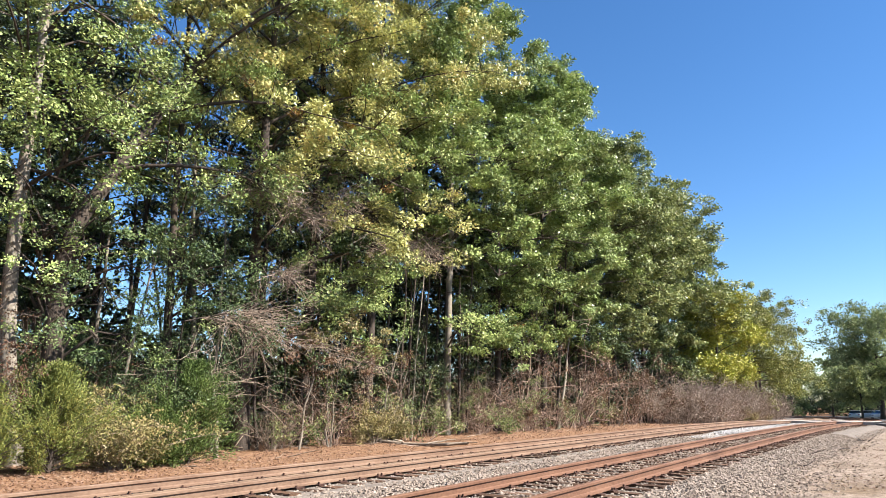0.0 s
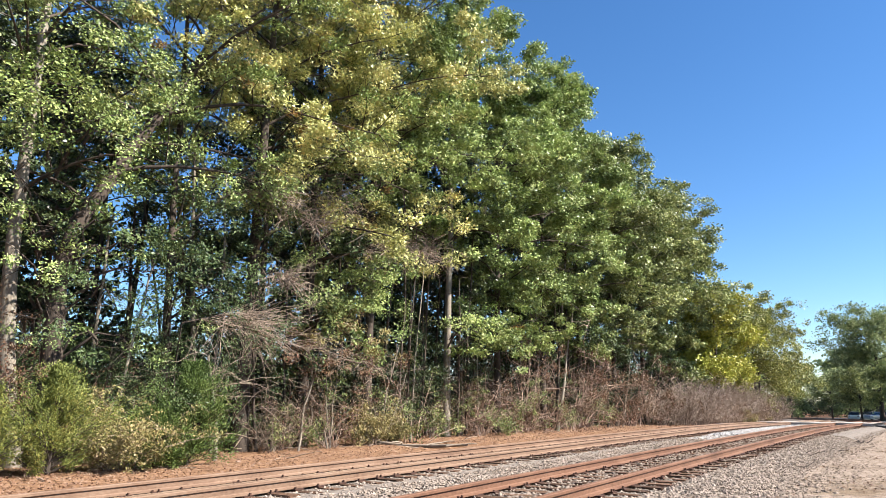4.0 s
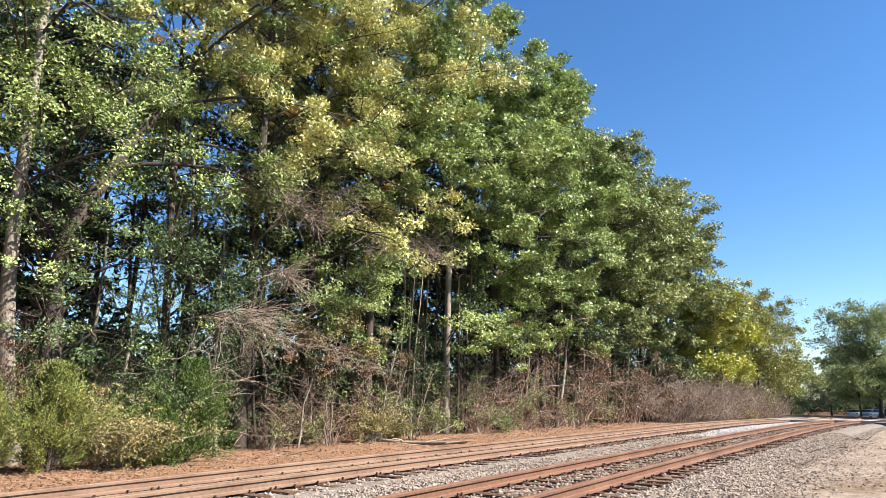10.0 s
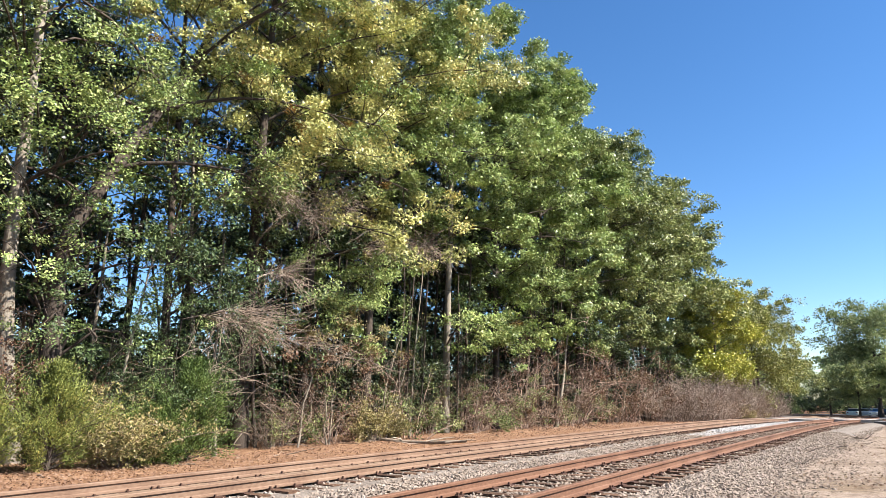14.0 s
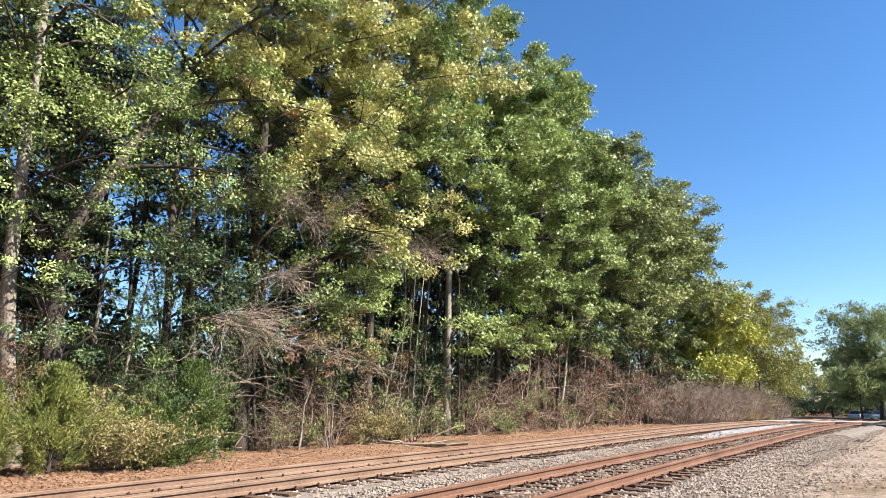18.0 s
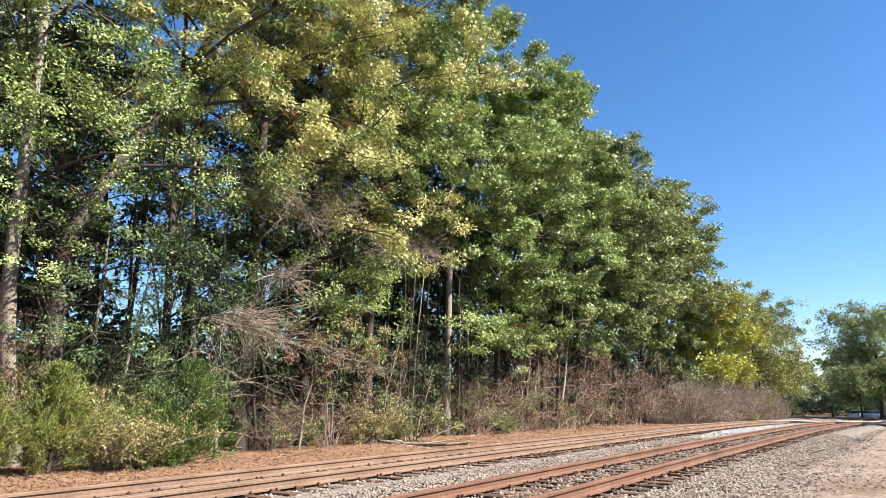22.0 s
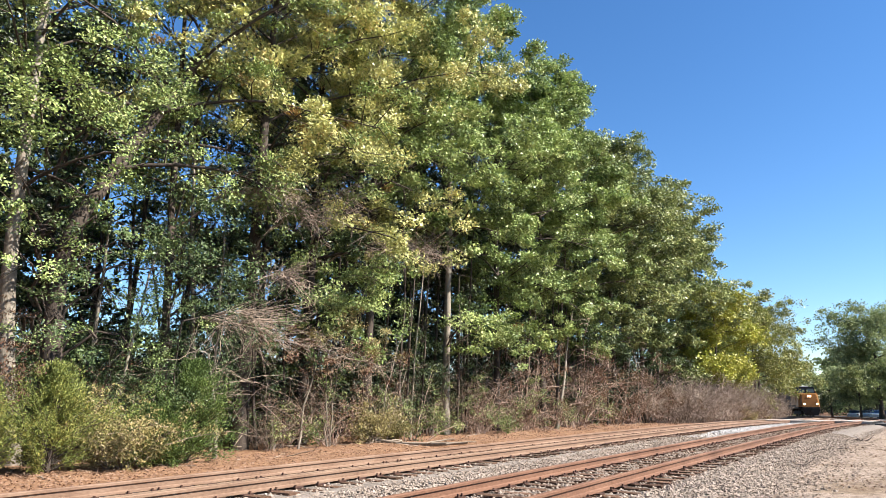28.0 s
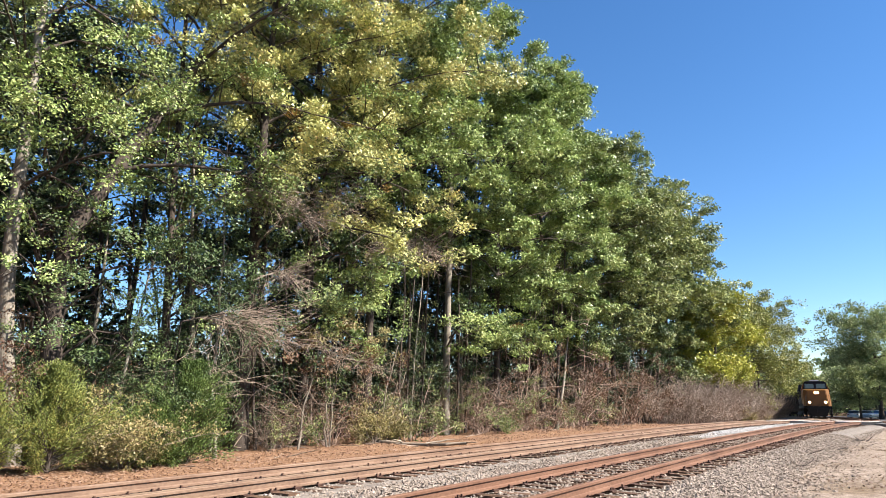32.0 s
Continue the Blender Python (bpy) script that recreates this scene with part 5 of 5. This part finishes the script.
PAINTS = (("carwhite", "white car parked under the trees"), ("cargrey", "silver car parked in the shade"), ("cardark", "dark blue car parked under the trees"), ("carred", "red car parked among others in the shade"))
models = [parked_car(*p) for p in PAINTS]
rng = np.random.default_rng(66)
for k in range(15):
    row, i = k % 2, k // 2
    kind = (0, 1, 0, 2, 0, 0, 3, 1, 0, 1, 2, 0, 1, 0, 2)[k]
    x, y = -7.0 + 3.1 * i + 1.2 * row, 140.0 + 12 * row + float(rng.uniform(-0.4, 0.4))
    z = max(float(on_line(y, NEAR, -0.36)[2]), float(lie(x, y)))
    m = pose(x, y, z, 0, 0, float(rng.uniform(60, 120)) if kind == 3 else float(rng.choice((0, 180))) + float(rng.uniform(-6, 6)))
    if models[kind] is not None and models[kind].location.length == 0:
        models[kind].matrix_basis = m
    else:
        copy_thing(models[kind], m)
kerb = tagged(new("painted_kerb", box_mesh("painted_kerb", (1.9, 0.25, 0.32), M["kerbyellow"], 0.04, 0.9, (0, 0, 0.16))), "short yellow-painted concrete barrier beyond the crossing", "barrier")
kerb.matrix_basis = pose(-8.6, 126, float(lie(-8.6, 126)), 0, 0, 5)


# ---- the train ----
def bogie(axles, parent, y0, wheel_r=0.5):
    b = part("bogie", box_mesh("bogie", (2.2, axles * 1.5 + 0.5, 0.45), M["black"], 0.05, 0.9, (0, 0, 0.62)), parent, at=Matrix.Translation((0, y0, 0)))
    for k in range(axles):
        y = (k - (axles - 1) / 2) * 1.7
        for x in (-0.75, 0.75):
            part("wheel", disc("wheel", wheel_r, 0.13, M["black"], "x", 20, 0.02, (x, y, wheel_r + 0.045)), b)
    return b


def locomotive():
    """Six-axle wide-nosed freight locomotive; its front is at y = 0 and looks along -y, rail top at z = 0.045."""
    root = tagged(new("locomotive"), "orange-yellow and navy freight locomotive with lit headlights", "locomotive")
    part("frame", box_mesh("frame", (3.0, 20.6, 0.42), M["navy"], 0.03, 1, (0, 11.6, 1.45)), root)
    part("pilot", box_mesh("pilot", (1.7, 0.5, 1.0), M["black"], 0.03, 1.45, (0, 0.34, 0.72)), root, "black steel pilot plate")
    part("anticlimber", box_mesh("anticlimber", (2.3, 0.3, 0.2), M["black"], 0.04, 1, (0, 0.2, 1.3)), root)
    part("coupler", box_mesh("coupler", (0.35, 0.7, 0.3), M["black"], 0.05, 1, (0, -0.1, 0.85)), root)
    bm = bmesh.new()
    ring = [(-1.18, 0.5, 1.42), (1.18, 0.5, 1.42), (1.5, 1.1, 1.42), (1.53, 2.6, 1.42), (-1.53, 2.6, 1.42), (-1.5, 1.1, 1.42)]
    cap = [(-0.98, 0.8, 3.3), (0.98, 0.8, 3.3), (1.38, 1.45, 3.42), (1.46, 2.6, 3.5), (-1.46, 2.6, 3.5), (-1.38, 1.45, 3.42)]
    lo, hi = [bm.verts.new(c) for c in ring], [bm.verts.new(c) for c in cap]
    for i in range(6):
        bm.faces.new((lo[i], lo[(i + 1) % 6], hi[(i + 1) % 6], hi[i]))
    bm.faces.new(hi)
    bm.faces.new(lo[::-1])
    bmesh.ops.recalc_face_normals(bm, faces=bm.faces[:])
    bmesh.ops.bevel(bm, geom=bm.edges[:], offset=0.06, segments=2, affect="EDGES")
    part("nose", bm_mesh("nose", bm, M["orange"]), root, "orange-yellow wide nose")
    cab = part("cab", prism("cab", [(-1.52, 1.73), (1.52, 1.73), (1.52, 3.55), (1.18, 4.3), (-1.18, 4.3), (-1.52, 3.55)], "y", 2.45, 5.4, M["orange"], 0.05), root)
    part("roof_cap", prism("roof_cap", [(-1.3, 4.16), (1.3, 4.16), (1.08, 4.46), (-1.08, 4.46)], "y", 2.3, 5.45, M["navy"], 0.04), cab, "navy cab roof")
    part("brow", box_mesh("brow", (2.7, 0.08, 0.75), M["navy"], 0.02, 0.88, (0, 2.41, 3.86)), cab, "navy band round the windscreens")
    for x in (-0.62, 0.62):
        part("windscreen", box_mesh("windscreen", (1.05, 0.05, 0.56), M["glass"], 0.02, 0.93, (x, 2.36, 3.86)), cab)
    part("roof_box", box_mesh("roof_box", (1.1, 1.2, 0.16), M["roofgrey"], 0.03, 0.9, (0, 3.4, 4.54)), cab, "pale grey box on the roof")
    part("hood", prism("hood", [(-1.0, 1.73), (1.0, 1.73), (1.0, 3.9), (0.75, 4.3), (-0.75, 4.3), (-1.0, 3.9)], "y", 5.4, 21.0, M["navy"], 0.04), root, "long navy engine hood")
    part("radiator", box_mesh("radiator", (3.0, 4.2, 1.0), M["navy"], 0.06, 0.9, (0, 18.3, 4.1)), root)
    part("fuel_tank", box_mesh("fuel_tank", (2.8, 5.2, 0.8), M["black"], 0.12, 0.9, (0, 11.2, 0.92)), root)
    hl = part("headlight_housing", box_mesh("headlight_housing", (0.62, 0.2, 0.42), M["orange"], 0.04, 0.9, (0, 0.80, 3.0)), root)
    for x in (-0.13, 0.13):
        part("headlight", disc("headlight", 0.16, 0.06, M["lamp"], "y", 18, 0.01, (x, 0.68 + 0.005 * (x > 0), 3.02)), hl, "glowing headlight")
    for x in (-0.85, 0.85):
        dl = part("ditch_light_housing", box_mesh("ditch_light_housing", (0.42, 0.22, 0.40), M["navy"], 0.03, 0.9, (x, 0.3, 1.85)), root)
        part("ditch_light", disc("ditch_light", 0.17, 0.05, M["lamp"], "y", 18, 0.01, (x, 0.17, 1.87)), dl, "glowing ditch light")
    for x in (-1.25, 1.25):
        w = Wood()
        w.tube([(x, 0.15, 1.5), (x, 0.15, 2.65), (x, 0.9, 2.75)], 0.025, 6)
        part("handrail", w.mesh("handrail", M["black"]), root)
        for z in (0.45, 0.8, 1.15):
            part("step", box_mesh("step", (0.5, 0.25, 0.04), M["black"], 0.01, 1, (x, 0.55, z)), root)
        w = Wood()
        w.tube([(x * 1.16, 5.6, 2.7), (x * 1.16, 20.8, 2.7)], 0.022, 6)
        for y in np.arange(5.6, 21, 2.17):
            w.tube([(x * 1.16, y, 1.7), (x * 1.16, y, 2.7)], 0.02, 5)
        part("side_rail", w.mesh("side_rail", M["roofgrey"]), root)
    bogie(3, root, 4.4, 0.53)
    bogie(3, root, 18.0, 0.53)
    return root


def hopper_car():
    root = tagged(new("hopper_car"), "black coal hopper car behind the locomotive", "railway car", "hopper cars")
    out = [(-1.5, 1.9), (-0.6, 0.9), (0.6, 0.9), (1.5, 1.9), (1.55, 3.7), (-1.55, 3.7)]
    part("body", prism("body", out, "y", 0.9, 14.6, M["hopper"], 0.03), root)
    for y in np.arange(1.1, 14.6, 1.34):
        for x in (-1.56, 1.56):
            part("rib", box_mesh("rib", (0.10, 0.12, 1.85), M["hopper"], 0.015, 1, (x, float(y), 2.78)), root)
    part("sill", box_mesh("sill", (0.7, 15.4, 0.35), M["black"], 0.03, 1, (0, 7.75, 1.05)), root)
    part("coal", box_mesh("coal", (2.8, 13.2, 0.5), M["black"], 0.18, 0.7, (0, 7.75, 3.8)), root)
    bogie(2, root, 2.4, 0.46)
    bogie(2, root, 13.1, 0.46)
    return root


loco = locomotive()
cars = [hopper_car()]
for k in range(4):
    cars.append(copy_thing(cars[0], Matrix()))


def on_track(s, length):
    """The pose of a vehicle whose front stands at s on the far track."""
    a, b = on_line(s + length * 0.2, FAR, 0.0), on_line(s + length * 0.8, FAR, 0.0)
    d = Vector(b - a).normalized()
    turn = math.degrees(math.atan2(-d.x, d.y))
    front = Vector(a) - d * length * 0.2
    return Matrix.Translation(front) @ pose(0, 0, 0, 0, 0, turn) @ pose(0, 0, 0, math.degrees(math.asin(d.z)))


def front_at(t):
    return 95.0 + 5.8 * (32.0 - t)


def motions():
    times = [0, 4, 8, 12, 16, 20, 22] + [23 + 0.5 * i for i in range(19)]
    walk(loco, [(t, on_track(front_at(t), 22.4)) for t in times])
    for k, c in enumerate(cars):
        walk(c, [(t, on_track(front_at(t) + 22.6 + 15.8 * k, 15.5)) for t in times])
    for ob, m, deg, beat in SWAY:
        rows = []
        for i in range(33):
            a = math.sin(i * 1.63 + beat) * 0.6 + math.sin(i * 0.71 + beat * 2.3) * 0.5
            b = math.sin(i * 1.37 + beat * 1.7) * 0.6 + math.sin(i * 0.59 + beat * 0.9) * 0.4
            rows.append((float(i), Matrix.Translation(m.translation) @ pose(0, 0, 0, deg * a, deg * b, 0) @ m.to_quaternion().to_matrix().to_4x4()))
        walk(ob, rows)


motions()
